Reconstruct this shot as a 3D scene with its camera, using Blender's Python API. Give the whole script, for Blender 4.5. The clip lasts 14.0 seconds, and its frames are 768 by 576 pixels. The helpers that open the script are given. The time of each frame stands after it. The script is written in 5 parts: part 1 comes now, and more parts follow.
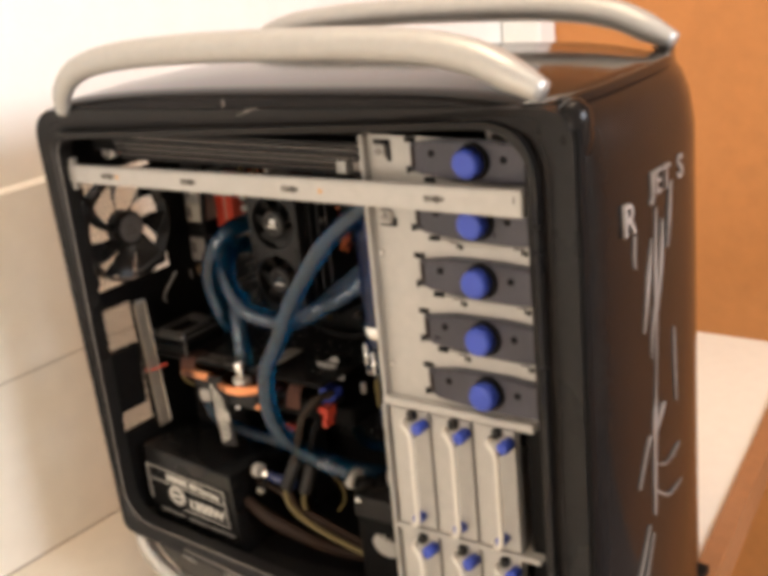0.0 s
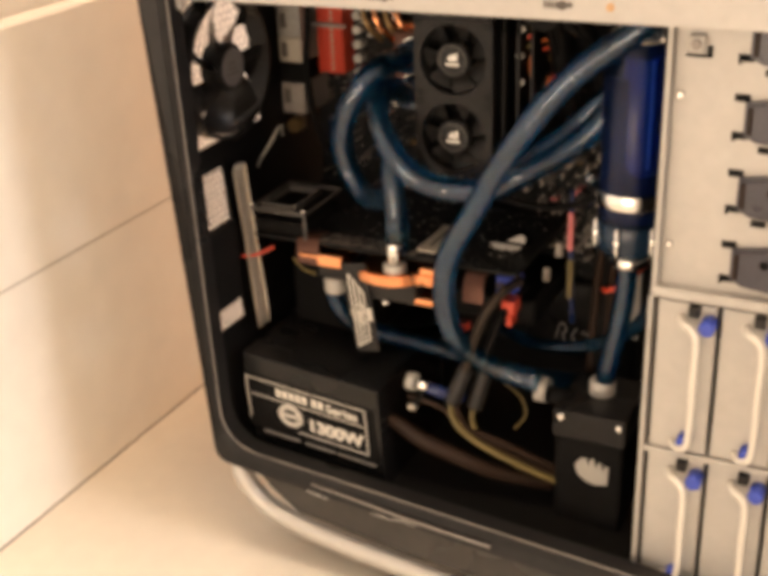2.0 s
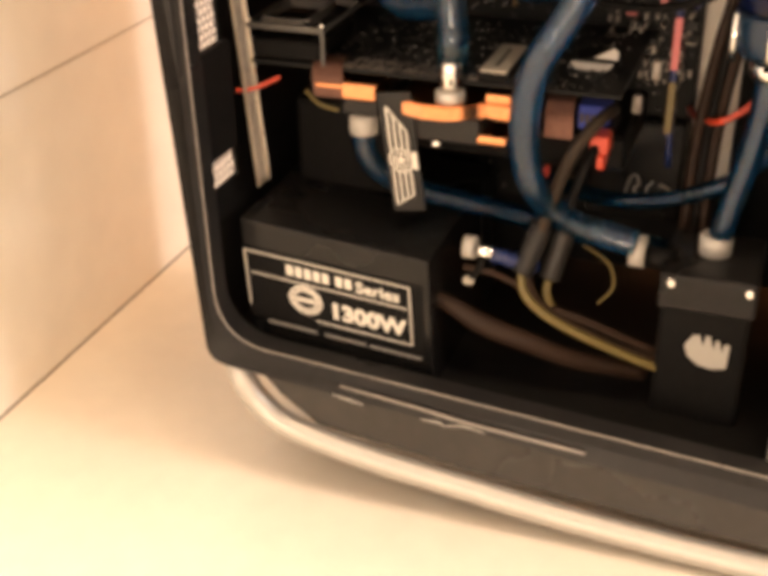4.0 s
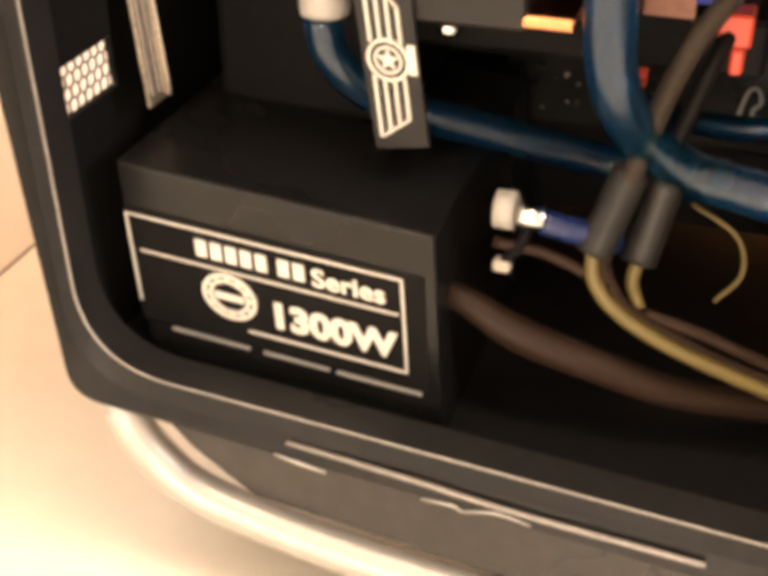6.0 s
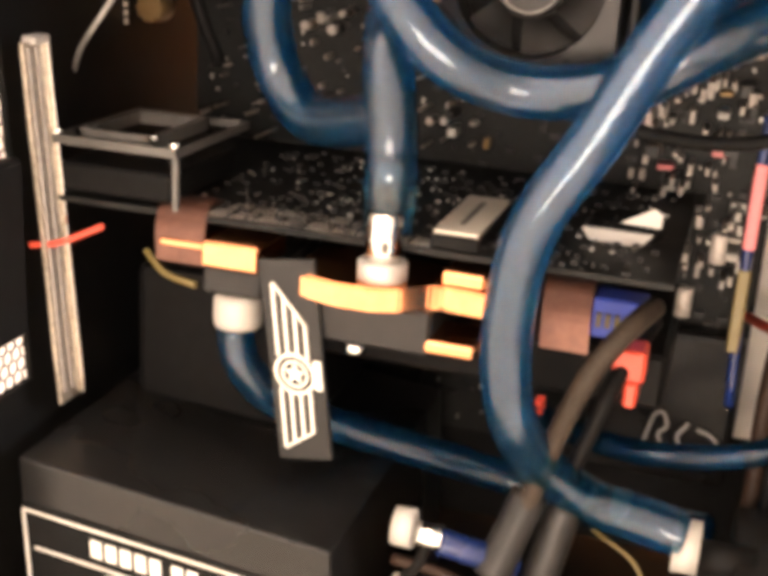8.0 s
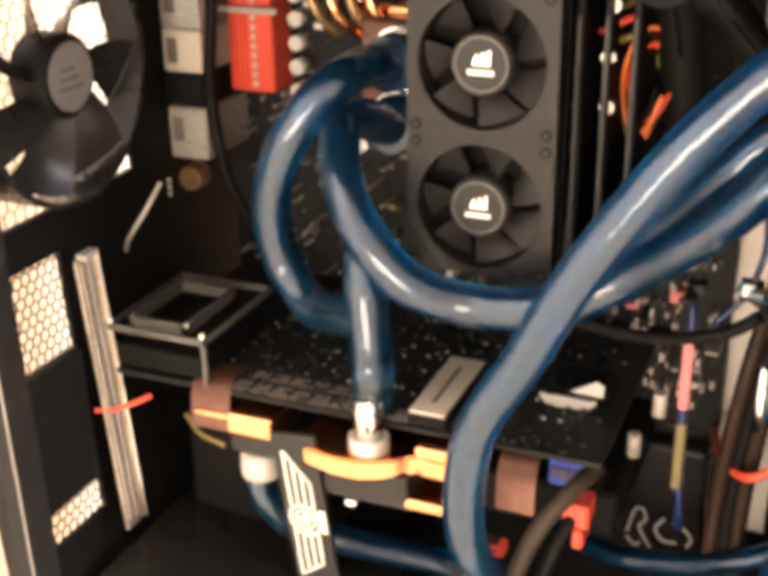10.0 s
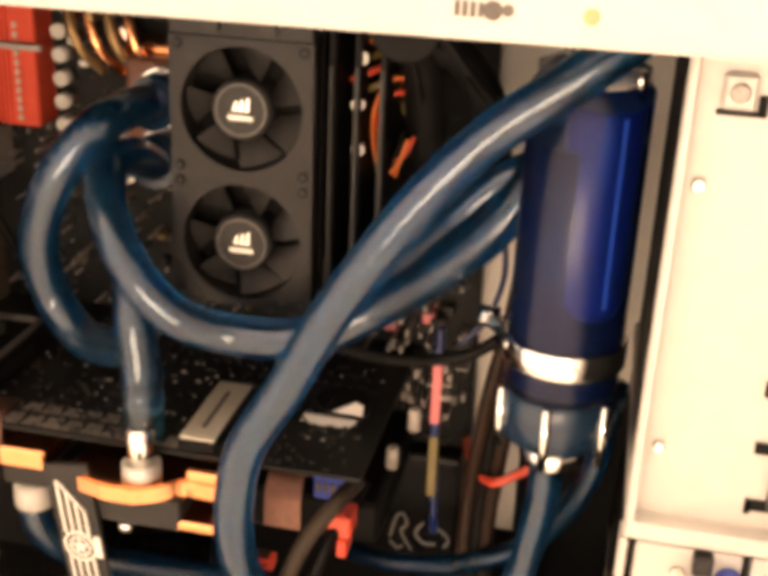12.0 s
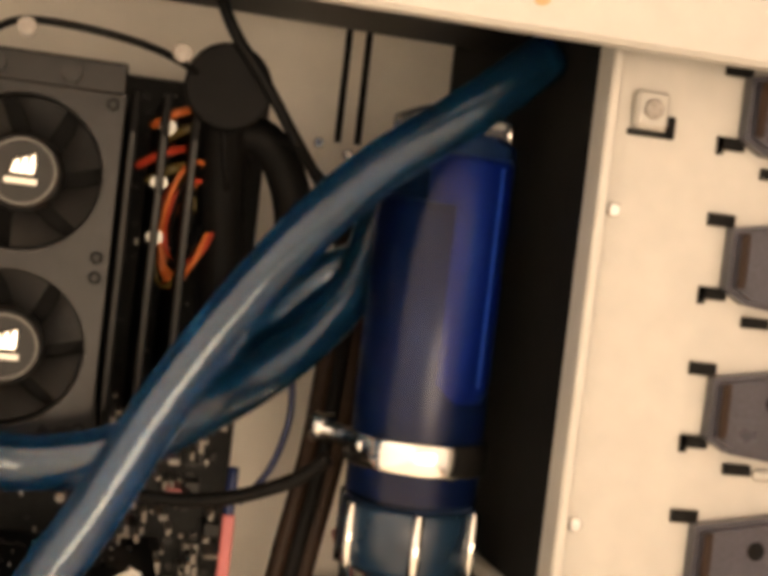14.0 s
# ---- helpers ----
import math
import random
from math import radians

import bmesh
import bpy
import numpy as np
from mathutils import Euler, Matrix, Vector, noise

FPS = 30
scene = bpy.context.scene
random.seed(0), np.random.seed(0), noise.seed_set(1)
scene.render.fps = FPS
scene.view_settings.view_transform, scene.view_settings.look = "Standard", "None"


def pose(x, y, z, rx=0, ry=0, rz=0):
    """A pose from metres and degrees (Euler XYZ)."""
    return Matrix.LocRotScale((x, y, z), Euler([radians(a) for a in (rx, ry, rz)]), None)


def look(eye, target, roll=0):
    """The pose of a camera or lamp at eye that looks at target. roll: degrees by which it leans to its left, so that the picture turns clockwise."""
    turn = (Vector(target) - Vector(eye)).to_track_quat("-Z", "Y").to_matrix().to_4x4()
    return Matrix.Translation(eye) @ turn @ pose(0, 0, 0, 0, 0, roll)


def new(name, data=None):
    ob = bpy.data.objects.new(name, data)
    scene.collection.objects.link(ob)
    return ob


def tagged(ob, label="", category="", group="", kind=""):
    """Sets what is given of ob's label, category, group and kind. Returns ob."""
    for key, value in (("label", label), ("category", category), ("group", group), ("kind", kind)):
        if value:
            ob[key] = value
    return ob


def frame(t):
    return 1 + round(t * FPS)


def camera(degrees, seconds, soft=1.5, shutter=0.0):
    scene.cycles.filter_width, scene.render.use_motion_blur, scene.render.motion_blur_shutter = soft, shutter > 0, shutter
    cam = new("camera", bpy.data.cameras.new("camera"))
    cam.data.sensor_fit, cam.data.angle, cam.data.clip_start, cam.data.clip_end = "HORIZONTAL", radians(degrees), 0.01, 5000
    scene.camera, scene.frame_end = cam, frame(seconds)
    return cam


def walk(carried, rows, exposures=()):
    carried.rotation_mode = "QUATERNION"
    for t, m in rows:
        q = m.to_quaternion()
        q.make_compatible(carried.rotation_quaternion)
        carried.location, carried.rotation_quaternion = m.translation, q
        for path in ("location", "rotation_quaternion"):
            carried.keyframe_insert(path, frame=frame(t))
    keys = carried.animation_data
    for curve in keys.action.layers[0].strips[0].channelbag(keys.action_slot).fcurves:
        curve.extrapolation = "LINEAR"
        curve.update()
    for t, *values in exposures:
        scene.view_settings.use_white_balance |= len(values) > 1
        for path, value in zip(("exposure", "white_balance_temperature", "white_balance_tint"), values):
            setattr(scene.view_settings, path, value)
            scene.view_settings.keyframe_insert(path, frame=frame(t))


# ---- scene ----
# ---- camera ----
cam = camera(36.0, 14.0, soft=5.8, shutter=0.0)
ROWS = [
    (0, 0.9368, -0.7004, 0.6874, 35.845, -18.269, 5.202),
    (0.5, 0.8499, -0.6722, 0.7021, 35.951, -18.749, 6.876),
    (1, 0.7215, -0.6768, 0.6886, 31.348, -19.200, 5.305),
    (1.5, 0.6128, -0.6709, 0.6622, 27.503, -21.625, 3.697),
    (2, 0.5272, -0.6687, 0.6151, 26.009, -24.904, 1.970),
    (2.5, 0.4958, -0.6538, 0.5823, 24.378, -26.837, -0.434),
    (3, 0.4522, -0.6702, 0.5732, 22.305, -28.466, 0.259),
    (5.5, 0.2557, -0.3194, 0.3420, 17.574, -28.758, -0.740),
    (6, 0.2578, -0.3104, 0.3594, 18.167, -31.742, 0.184),
    (6.5, 0.2598, -0.3063, 0.3657, 17.797, -29.568, -1.169),
    (7, 0.2575, -0.3027, 0.3807, 17.006, -26.419, -2.374),
    (7.5, 0.2639, -0.2972, 0.3853, 17.068, -25.689, -1.562),
    (8, 0.2736, -0.3034, 0.3762, 17.403, -18.741, -3.441),
    (10.5, 0.3457, -0.3314, 0.5369, 23.071, -23.951, 1.364),
    (11, 0.3472, -0.3411, 0.5493, 21.155, -21.880, 0.245),
    (11.5, 0.3596, -0.3549, 0.5533, 19.609, -22.326, -0.283),
    (12, 0.3508, -0.3469, 0.5305, 12.297, -23.227, -2.375),
    (12.5, 0.3153, -0.3483, 0.5068, 5.495, -17.180, -2.673),
    (13, 0.2729, -0.3325, 0.4705, -2.967, -10.288, -3.203),
    (13.5, 0.2335, -0.3295, 0.4370, -8.151, -5.976, -4.621),
    (14, 0.2273, -0.3048, 0.3961, -13.537, -1.958, -6.659),
]
walk(cam, [(t, pose(x, y, z, 90 + p, r, w)) for t, x, y, z, w, p, r in ROWS],
     exposures=[(0.0, -1.74, 6350, 12), (0.5, -1.54, 6650, 13), (1.0, -1.68, 6750, 13), (1.5, -1.58, 6850, 14), (3.0, -1.48, 8000, 22), (5.5, -0.68, 7300, 15), (6.5, -0.58, 7000, 17), (7.5, -0.04, 6700, 18), (8.0, 0.03, 6700, 18),
                (10.5, 0.14, 6900, 15), (11.0, 0.22, 7100, 16), (11.5, 0.00, 7500, 19), (12.0, -0.52, 7900, 22), (12.5, -1.10, 8200, 23), (13.0, -1.32, 8100, 19), (13.5, -1.30, 7900, 16), (14.0, -1.10, 7800, 16)])

# ---- light ----
world = bpy.data.worlds.new("world")
world.use_nodes = True
world.node_tree.nodes["Background"].inputs[0].default_value = (1.0, 0.9, 0.78, 1)
world.node_tree.nodes["Background"].inputs[1].default_value = 0.10
scene.world = world


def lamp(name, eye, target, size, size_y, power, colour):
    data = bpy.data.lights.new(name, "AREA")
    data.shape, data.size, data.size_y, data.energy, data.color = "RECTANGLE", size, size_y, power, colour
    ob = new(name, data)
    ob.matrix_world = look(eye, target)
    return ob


lamp("ceiling_lamp_light", (0.45, -0.22, 2.32), (0.05, -0.2, 0.0), 0.9, 0.4, 66, (1.0, 0.80, 0.56))
# added unseen fill panel, low in front, to brighten the case inside
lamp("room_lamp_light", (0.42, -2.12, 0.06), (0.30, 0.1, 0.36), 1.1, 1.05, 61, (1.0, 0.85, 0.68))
lamp("window_light", (2.52, 0.05, 1.00), (0.50, -0.1, 0.1), 1.1, 1.1, 275, (0.88, 0.93, 1.0))

# ---- materials ----


def material(name, colour, rough=0.5, metal=0.0, vary=0.12, scale=60.0, bump=0.0, speck=0.0, coat=0.0, spec=0.5):
    """A principled surface with variation at two scales and a fine relief."""
    m = bpy.data.materials.new(name)
    m.use_nodes = True
    n, l = m.node_tree.nodes, m.node_tree.links
    p = n["Principled BSDF"]
    p.inputs["Roughness"].default_value, p.inputs["Metallic"].default_value = rough, metal
    p.inputs["Coat Weight"].default_value, p.inputs["Specular IOR Level"].default_value = coat, spec
    co = n.new("ShaderNodeTexCoord")
    big, small = n.new("ShaderNodeTexNoise"), n.new("ShaderNodeTexNoise")
    big.inputs["Scale"].default_value, small.inputs["Scale"].default_value = scale * 0.12, scale * 4
    big.inputs["Detail"].default_value = 6
    mix = n.new("ShaderNodeMath")
    mix.operation = "ADD"
    for q in (big, small):
        l.new(co.outputs["Object"], q.inputs["Vector"])
    l.new(big.outputs["Fac"], mix.inputs[0])
    l.new(small.outputs["Fac"], mix.inputs[1])
    ramp = n.new("ShaderNodeMapRange")
    ramp.inputs[1].default_value, ramp.inputs[2].default_value = 0.6, 1.4
    ramp.inputs[3].default_value, ramp.inputs[4].default_value = 1 - vary, 1 + vary
    l.new(mix.outputs[0], ramp.inputs[0])
    mul = n.new("ShaderNodeVectorMath")
    mul.operation = "SCALE"
    mul.inputs[0].default_value = colour
    l.new(ramp.outputs[0], mul.inputs["Scale"])
    l.new(mul.outputs[0], p.inputs["Base Color"])
    rr = n.new("ShaderNodeMapRange")
    rr.inputs[1].default_value, rr.inputs[2].default_value = 0.3, 0.7
    rr.inputs[3].default_value, rr.inputs[4].default_value = max(rough * 0.75, 0.02), min(rough * 1.3, 1)
    l.new(big.outputs["Fac"], rr.inputs[0])
    l.new(rr.outputs[0], p.inputs["Roughness"])
    if bump:
        b = n.new("ShaderNodeBump")
        b.inputs["Strength"].default_value, b.inputs["Distance"].default_value = bump, 0.0006
        l.new(small.outputs["Fac"], b.inputs["Height"])
        l.new(b.outputs[0], p.inputs["Normal"])
    return m


def clear(name, colour, rough=0.05, weight=1.0, ior=1.45):
    m = bpy.data.materials.new(name)
    m.use_nodes = True
    p = m.node_tree.nodes["Principled BSDF"]
    p.inputs["Base Color"].default_value = (*colour, 1)
    p.inputs["Roughness"].default_value, p.inputs["IOR"].default_value = rough, ior
    p.inputs["Transmission Weight"].default_value = weight
    return m


DESK = material("desk_laminate", (0.72, 0.66, 0.56), 0.45, vary=0.05, scale=12, bump=0.05)
PANEL = material("wall_panel_paint", (0.86, 0.82, 0.73), 0.6, vary=0.05, scale=8, bump=0.08)
WALL = material("wall_paint", (0.87, 0.85, 0.80), 0.7, vary=0.03, scale=6, bump=0.1)
ORANGE = material("orange_wood", (0.55, 0.22, 0.06), 0.5, vary=0.1, scale=10, bump=0.1)
EDGE = material("desk_edge_wood", (0.30, 0.13, 0.05), 0.5, vary=0.2, scale=30, bump=0.1)
FLOOR = material("floor_carpet", (0.16, 0.14, 0.13), 0.9, vary=0.2, scale=80, bump=0.4)
BLACK = material("black_plastic", (0.015, 0.0138, 0.013), 0.30, vary=0.25, scale=40, bump=0.08, spec=0.18)
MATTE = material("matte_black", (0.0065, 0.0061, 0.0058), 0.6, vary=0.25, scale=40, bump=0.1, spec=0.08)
GLOSS = material("gloss_black", (0.012, 0.010, 0.0090), 0.13, vary=0.3, scale=25, bump=0.03, spec=0.16)
GREY = material("dark_grey_steel", (0.0155, 0.0145, 0.0135), 0.45, vary=0.2, scale=40, bump=0.1, spec=0.25)
SATIN = material("satin_black_paint", (0.0085, 0.0080, 0.0076), 0.26, vary=0.2, scale=30, bump=0.05, spec=0.30)
SILVER = material("satin_aluminium", (0.46, 0.44, 0.40), 0.42, metal=0.5, vary=0.06, scale=30, bump=0.05)
STEEL = material("galvanised_steel", (0.45, 0.43, 0.39), 0.5, metal=0.25, vary=0.08, scale=25, bump=0.05)
CHROME = material("chrome", (0.80, 0.78, 0.74), 0.14, metal=1.0, vary=0.05)
WHITE = material("white_plastic", (0.36, 0.34, 0.30), 0.4, vary=0.05)
COPPER = material("copper", (0.86, 0.36, 0.17), 0.22, metal=1.0, vary=0.15, scale=60)
BLUE = material("blue_plastic", (0.035, 0.07, 0.42), 0.4, vary=0.1)
SMOKE = material("smoked_plastic", (0.042, 0.040, 0.052), 0.35, vary=0.5, scale=160)
HOSE = clear("blue_coolant_hose", (0.07, 0.385, 0.60), 0.16, 0.98, 1.58)
COOLANT = clear("blue_coolant", (0.024, 0.24, 0.44), 0.12, 0.88, 1.33)
TANK = clear("blue_reservoir_acrylic", (0.04, 0.13, 0.42), 0.22, 0.97, 1.33)
WORN = material("worn_silver", (0.30, 0.27, 0.24), 0.5, metal=0.3, vary=0.4, scale=150)
SOLDER = material("tinned_points", (0.34, 0.33, 0.30), 0.4, metal=0.5, vary=0.3, scale=90)
ACRYL = clear("clear_acrylic", (0.9, 0.9, 0.88), 0.05, 0.9)
PCB = material("black_circuit_board", (0.012, 0.0122, 0.0115), 0.5, vary=0.3, scale=90, bump=0.2, spec=0.12)
RED = material("red_plastic", (0.55, 0.06, 0.03), 0.4, vary=0.1)
ORANGEWIRE = material("orange_wire", (0.65, 0.16, 0.04), 0.45, vary=0.1)
YELLOW = material("yellow_wire", (0.11, 0.08, 0.02), 0.45, vary=0.1)
BROWN = material("brown_sleeving", (0.022, 0.011, 0.006), 0.6, vary=0.3, scale=120, bump=0.6, spec=0.2)
CREAM = material("cream_label", (0.42, 0.38, 0.31), 0.5, vary=0.08)
PRINT = material("silver_print", (0.70, 0.66, 0.58), 0.35, metal=0.2, vary=0.04)
INK = material("dark_ink", (0.10, 0.085, 0.07), 0.6, vary=0.3, scale=200)
MARK = material("rust_mark", (0.55, 0.33, 0.16), 0.6, vary=0.2)
TEAL = material("teal_plastic", (0.006, 0.020, 0.040), 0.25, vary=0.1)
SEAM = material("joint_shadow", (0.22, 0.19, 0.16), 0.8, vary=0.2)
FRAMEGREY = material("frame_grey", (0.09, 0.085, 0.078), 0.4, metal=0.4, vary=0.2)
NAVY = material("navy_coolant", (0.006, 0.016, 0.075), 0.3, vary=0.2)
STAMP = material("stamped_grey", (0.075, 0.062, 0.048), 0.6, vary=0.35, scale=200)
DULLCOPPER = material("dull_copper", (0.11, 0.050, 0.034), 0.42, metal=0.6, vary=0.25, scale=80)
SLEEVE = material("tan_sleeving", (0.028, 0.020, 0.014), 0.6, vary=0.3, scale=150, bump=0.6, spec=0.2)
SKIRT = material("skirt_plastic", (0.035, 0.031, 0.027), 0.25, vary=0.2, scale=30, spec=0.5)
# tray colour lightened to make up for light that misses the inside
TRAYPALE = material("pale_tray", (0.86, 0.80, 0.70), 0.5, vary=0.05, scale=30, bump=0.05)
DEEPBLUE = material("deep_blue_plastic", (0.007, 0.045, 0.31), 0.3, vary=0.15)
BRASS = material("brass", (0.26, 0.17, 0.075), 0.35, metal=0.7, vary=0.2)
BRACKET = material("worn_bracket_steel", (0.40, 0.35, 0.28), 0.30, metal=0.8, vary=0.55, scale=130, bump=0.3)
HUBGREY = material("grey_paper_label", (0.14, 0.135, 0.135), 0.5, vary=0.1)
PINK = material("pink_wire", (0.50, 0.14, 0.14), 0.5, vary=0.1)

# ---- mesh helpers ----


def box_into(bm, lo, hi, bevel=0.0, segs=1):
    made = bmesh.ops.create_cube(bm, size=1.0)["verts"]
    bmesh.ops.scale(bm, vec=[b - a for a, b in zip(lo, hi)], verts=made)
    bmesh.ops.translate(bm, vec=[(a + b) / 2 for a, b in zip(lo, hi)], verts=made)
    if bevel:
        edges = list({e for v in made for e in v.link_edges})
        bmesh.ops.bevel(bm, geom=edges, offset=bevel, segments=segs, affect="EDGES", profile=0.5)
    return bm


def box(lo, hi, bevel=0.0, segs=1):
    return box_into(bmesh.new(), lo, hi, bevel, segs)


def spline(points, steps):
    """A smooth line through points."""
    p = [Vector(q) for q in points]
    p = [2 * p[0] - p[1]] + p + [2 * p[-1] - p[-2]]
    out = []
    for i in range(1, len(p) - 2):
        a, b, c, d = p[i - 1:i + 3]
        for k in range(steps):
            s = k / steps
            out.append(0.5 * (2 * b + (c - a) * s + (2 * a - 5 * b + 4 * c - d) * s * s + (3 * b - a - 3 * c + d) * s ** 3))
    return out + [p[-2]]


def tube_into(bm, points, radius, sides=12, steps=8, inner=0.0, squash=1.0):
    """A round tube along a smooth line; inner: the bore's radius. radius may be a list along the points."""
    line = spline(points, steps)
    n = len(line)
    radii = np.interp(np.linspace(0, 1, n), np.linspace(0, 1, len(radius)), radius) if isinstance(radius, (list, tuple)) else [radius] * n
    up, rings = None, []
    for i, q in enumerate(line):
        way = (line[min(i + 1, n - 1)] - line[max(i - 1, 0)]).normalized()
        if up is None:
            up = way.orthogonal().normalized()
        up = (up - way * up.dot(way)).normalized()
        side = way.cross(up)
        rings.append([[bm.verts.new(q + (up * math.cos(a) * squash + side * math.sin(a)) * r)
                       for a in [2 * math.pi * k / sides for k in range(sides)]] for r in ([radii[i], inner] if inner else [radii[i]])])
    for shell in range(len(rings[0])):
        for i in range(n - 1):
            a, b = rings[i][shell], rings[i + 1][shell]
            for k in range(sides):
                f = [a[k], a[(k + 1) % sides], b[(k + 1) % sides], b[k]]
                bm.faces.new(f if shell == 0 else f[::-1])
    if inner:
        for end in (0, -1):
            a, b = rings[end]
            for k in range(sides):
                bm.faces.new([a[k], b[k], b[(k + 1) % sides], a[(k + 1) % sides]])
    else:
        bm.faces.new(rings[0][0][::-1])
        bm.faces.new(rings[-1][0])
    bmesh.ops.recalc_face_normals(bm, faces=bm.faces) if not inner else None
    for f in bm.faces:
        f.smooth = True
    return bm


def tube(points, radius, sides=12, steps=8, inner=0.0):
    return tube_into(bmesh.new(), points, radius, sides, steps, inner)


def lathe_into(bm, profile, at, axis="y", sides=24):
    """Rings (radius, along) round an axis through at."""
    frame_m = {"x": Matrix.Rotation(radians(90), 4, "Y"), "y": Matrix.Rotation(radians(-90), 4, "X"), "z": Matrix.Identity(4)}[axis]
    m = Matrix.Translation(at) @ frame_m
    rings = []
    for r, h in profile:
        rings.append([bm.verts.new(m @ Vector((r * math.cos(2 * math.pi * k / sides), r * math.sin(2 * math.pi * k / sides), h))) for k in range(sides)])
    for a, b in zip(rings, rings[1:]):
        for k in range(sides):
            bm.faces.new([a[k], a[(k + 1) % sides], b[(k + 1) % sides], b[k]]).smooth = True
    bm.faces.new(rings[0][::-1])
    bm.faces.new(rings[-1])
    return bm


def lathe(profile, at, axis="y", sides=24):
    bm = lathe_into(bmesh.new(), profile, at, axis, sides)
    bmesh.ops.recalc_face_normals(bm, faces=bm.faces)
    return bm


def plate_into(bm, outline, y0, y1):
    """A plate of an (x, z) outline between two depths."""
    a = [bm.verts.new((x, y0, z)) for x, z in outline]
    b = [bm.verts.new((x, y1, z)) for x, z in outline]
    bm.faces.new(a)
    bm.faces.new(b[::-1])
    for k in range(len(a)):
        j = (k + 1) % len(a)
        bm.faces.new([a[j], a[k], b[k], b[j]])
    bmesh.ops.recalc_face_normals(bm, faces=bm.faces)
    return bm


def ring_into(bm, outer, inner, y0, y1, dish=0.0):
    """A frame between two outlines of equal length, from y0 to y1; dish: how far the inner edge lies deeper."""
    n = len(outer)
    v = [[bm.verts.new((x, y, z)) for x, z in o] for o, y in ((outer, y0), (inner, y0 + dish), (inner, y1), (outer, y1))]
    for s in range(4):
        a, b = v[s], v[(s + 1) % 4]
        for k in range(n):
            j = (k + 1) % n
            bm.faces.new([a[k], a[j], b[j], b[k]])
    bmesh.ops.recalc_face_normals(bm, faces=bm.faces)
    return bm


def mesh_of(name, bm, mat):
    me = bpy.data.meshes.new(name)
    bm.to_mesh(me)
    bm.free()
    me.materials.append(mat)
    return me


def thing(name, label, category, at=(0, 0, 0), group="", kind=""):
    ob = new(name)
    ob.empty_display_size = 0.01
    ob.location = at
    return tagged(ob, label, category, group, kind)


def solid(name, bm, mat, label="", category="", group="", kind=""):
    return tagged(new(name, mesh_of(name, bm, mat)), label, category, group, kind)


def part(name, bm, mat, parent, label=""):
    """Links a bmesh, made in world places, as one mesh under a thing or a part."""
    bpy.context.view_layer.update()
    ob = new(name, mesh_of(name, bm, mat))
    ob.parent = parent
    ob.matrix_parent_inverse = parent.matrix_world.inverted()
    return tagged(ob, label)


def settle(ob, m):
    """Moves or leans the finished meshes under a thing or part by a matrix in world places."""
    for k in ([ob] if ob.data else []) + list(ob.children_recursive):
        if k.data:
            k.data.transform(m)


def lean(dx=0.0, dy=0.0, dz=0.0, z_per_x=0.0, x_per_z=0.0, x_scale=1.0, at=(0, 0, 0)):
    """A small shift with a slope along x and a lean along z, round a place."""
    m = Matrix(((x_scale, 0, x_per_z, dx), (0, 1, 0, dy), (z_per_x, 0, 1, dz), (0, 0, 0, 1)))
    return Matrix.Translation(at) @ m @ Matrix.Translation([-q for q in at])

# ---- the room ----


def quad_rounded(corners, r, n=18):
    """A four-cornered (x, z) outline with rounded corners; corners run tl, bl, br, tr; r: one radius a corner."""
    out = []
    for i, c in enumerate(corners):
        p, a, b = Vector(c), Vector(corners[i - 1]), Vector(corners[(i + 1) % 4])
        s, e = p + (a - p).normalized() * r[i], p + (b - p).normalized() * r[i]
        for k in range(n + 1):
            u = k / n
            out.append(tuple(s * (1 - u) ** 2 + p * (2 * u * (1 - u)) + e * u * u))
    return out


bm = bmesh.new()
low = [(-0.145, -1.6), (0.82, -1.6), (0.42, 0.96), (-0.145, 0.96)]
a = [bm.verts.new((x, y, -0.03)) for x, y in low]
b = [bm.verts.new((x, y, 0)) for x, y in low]
bm.faces.new(a[::-1]), bm.faces.new(b)
for k in range(4):
    bm.faces.new([a[k], a[(k + 1) % 4], b[(k + 1) % 4], b[k]])
desk = thing("desk", "cream laminate desk top with a dark wooden edge", "desk", kind="structure")
part("desk_top", bm, DESK, desk)
bm = bmesh.new()
v = [bm.verts.new(p) for p in ((0.822, -1.6, -0.04), (0.422, 0.96, -0.04), (0.422, 0.96, 0.004), (0.822, -1.6, 0.004),
                               (0.845, -1.6, -0.04), (0.445, 0.96, -0.04), (0.445, 0.96, 0.004), (0.845, -1.6, 0.004))]
for f in ((0, 1, 2, 3), (7, 6, 5, 4), (0, 4, 5, 1), (3, 2, 6, 7), (0, 3, 7, 4), (1, 5, 6, 2)):
    bm.faces.new([v[k] for k in f])
part("edge_band", bm, EDGE, desk, "dark wooden edge")

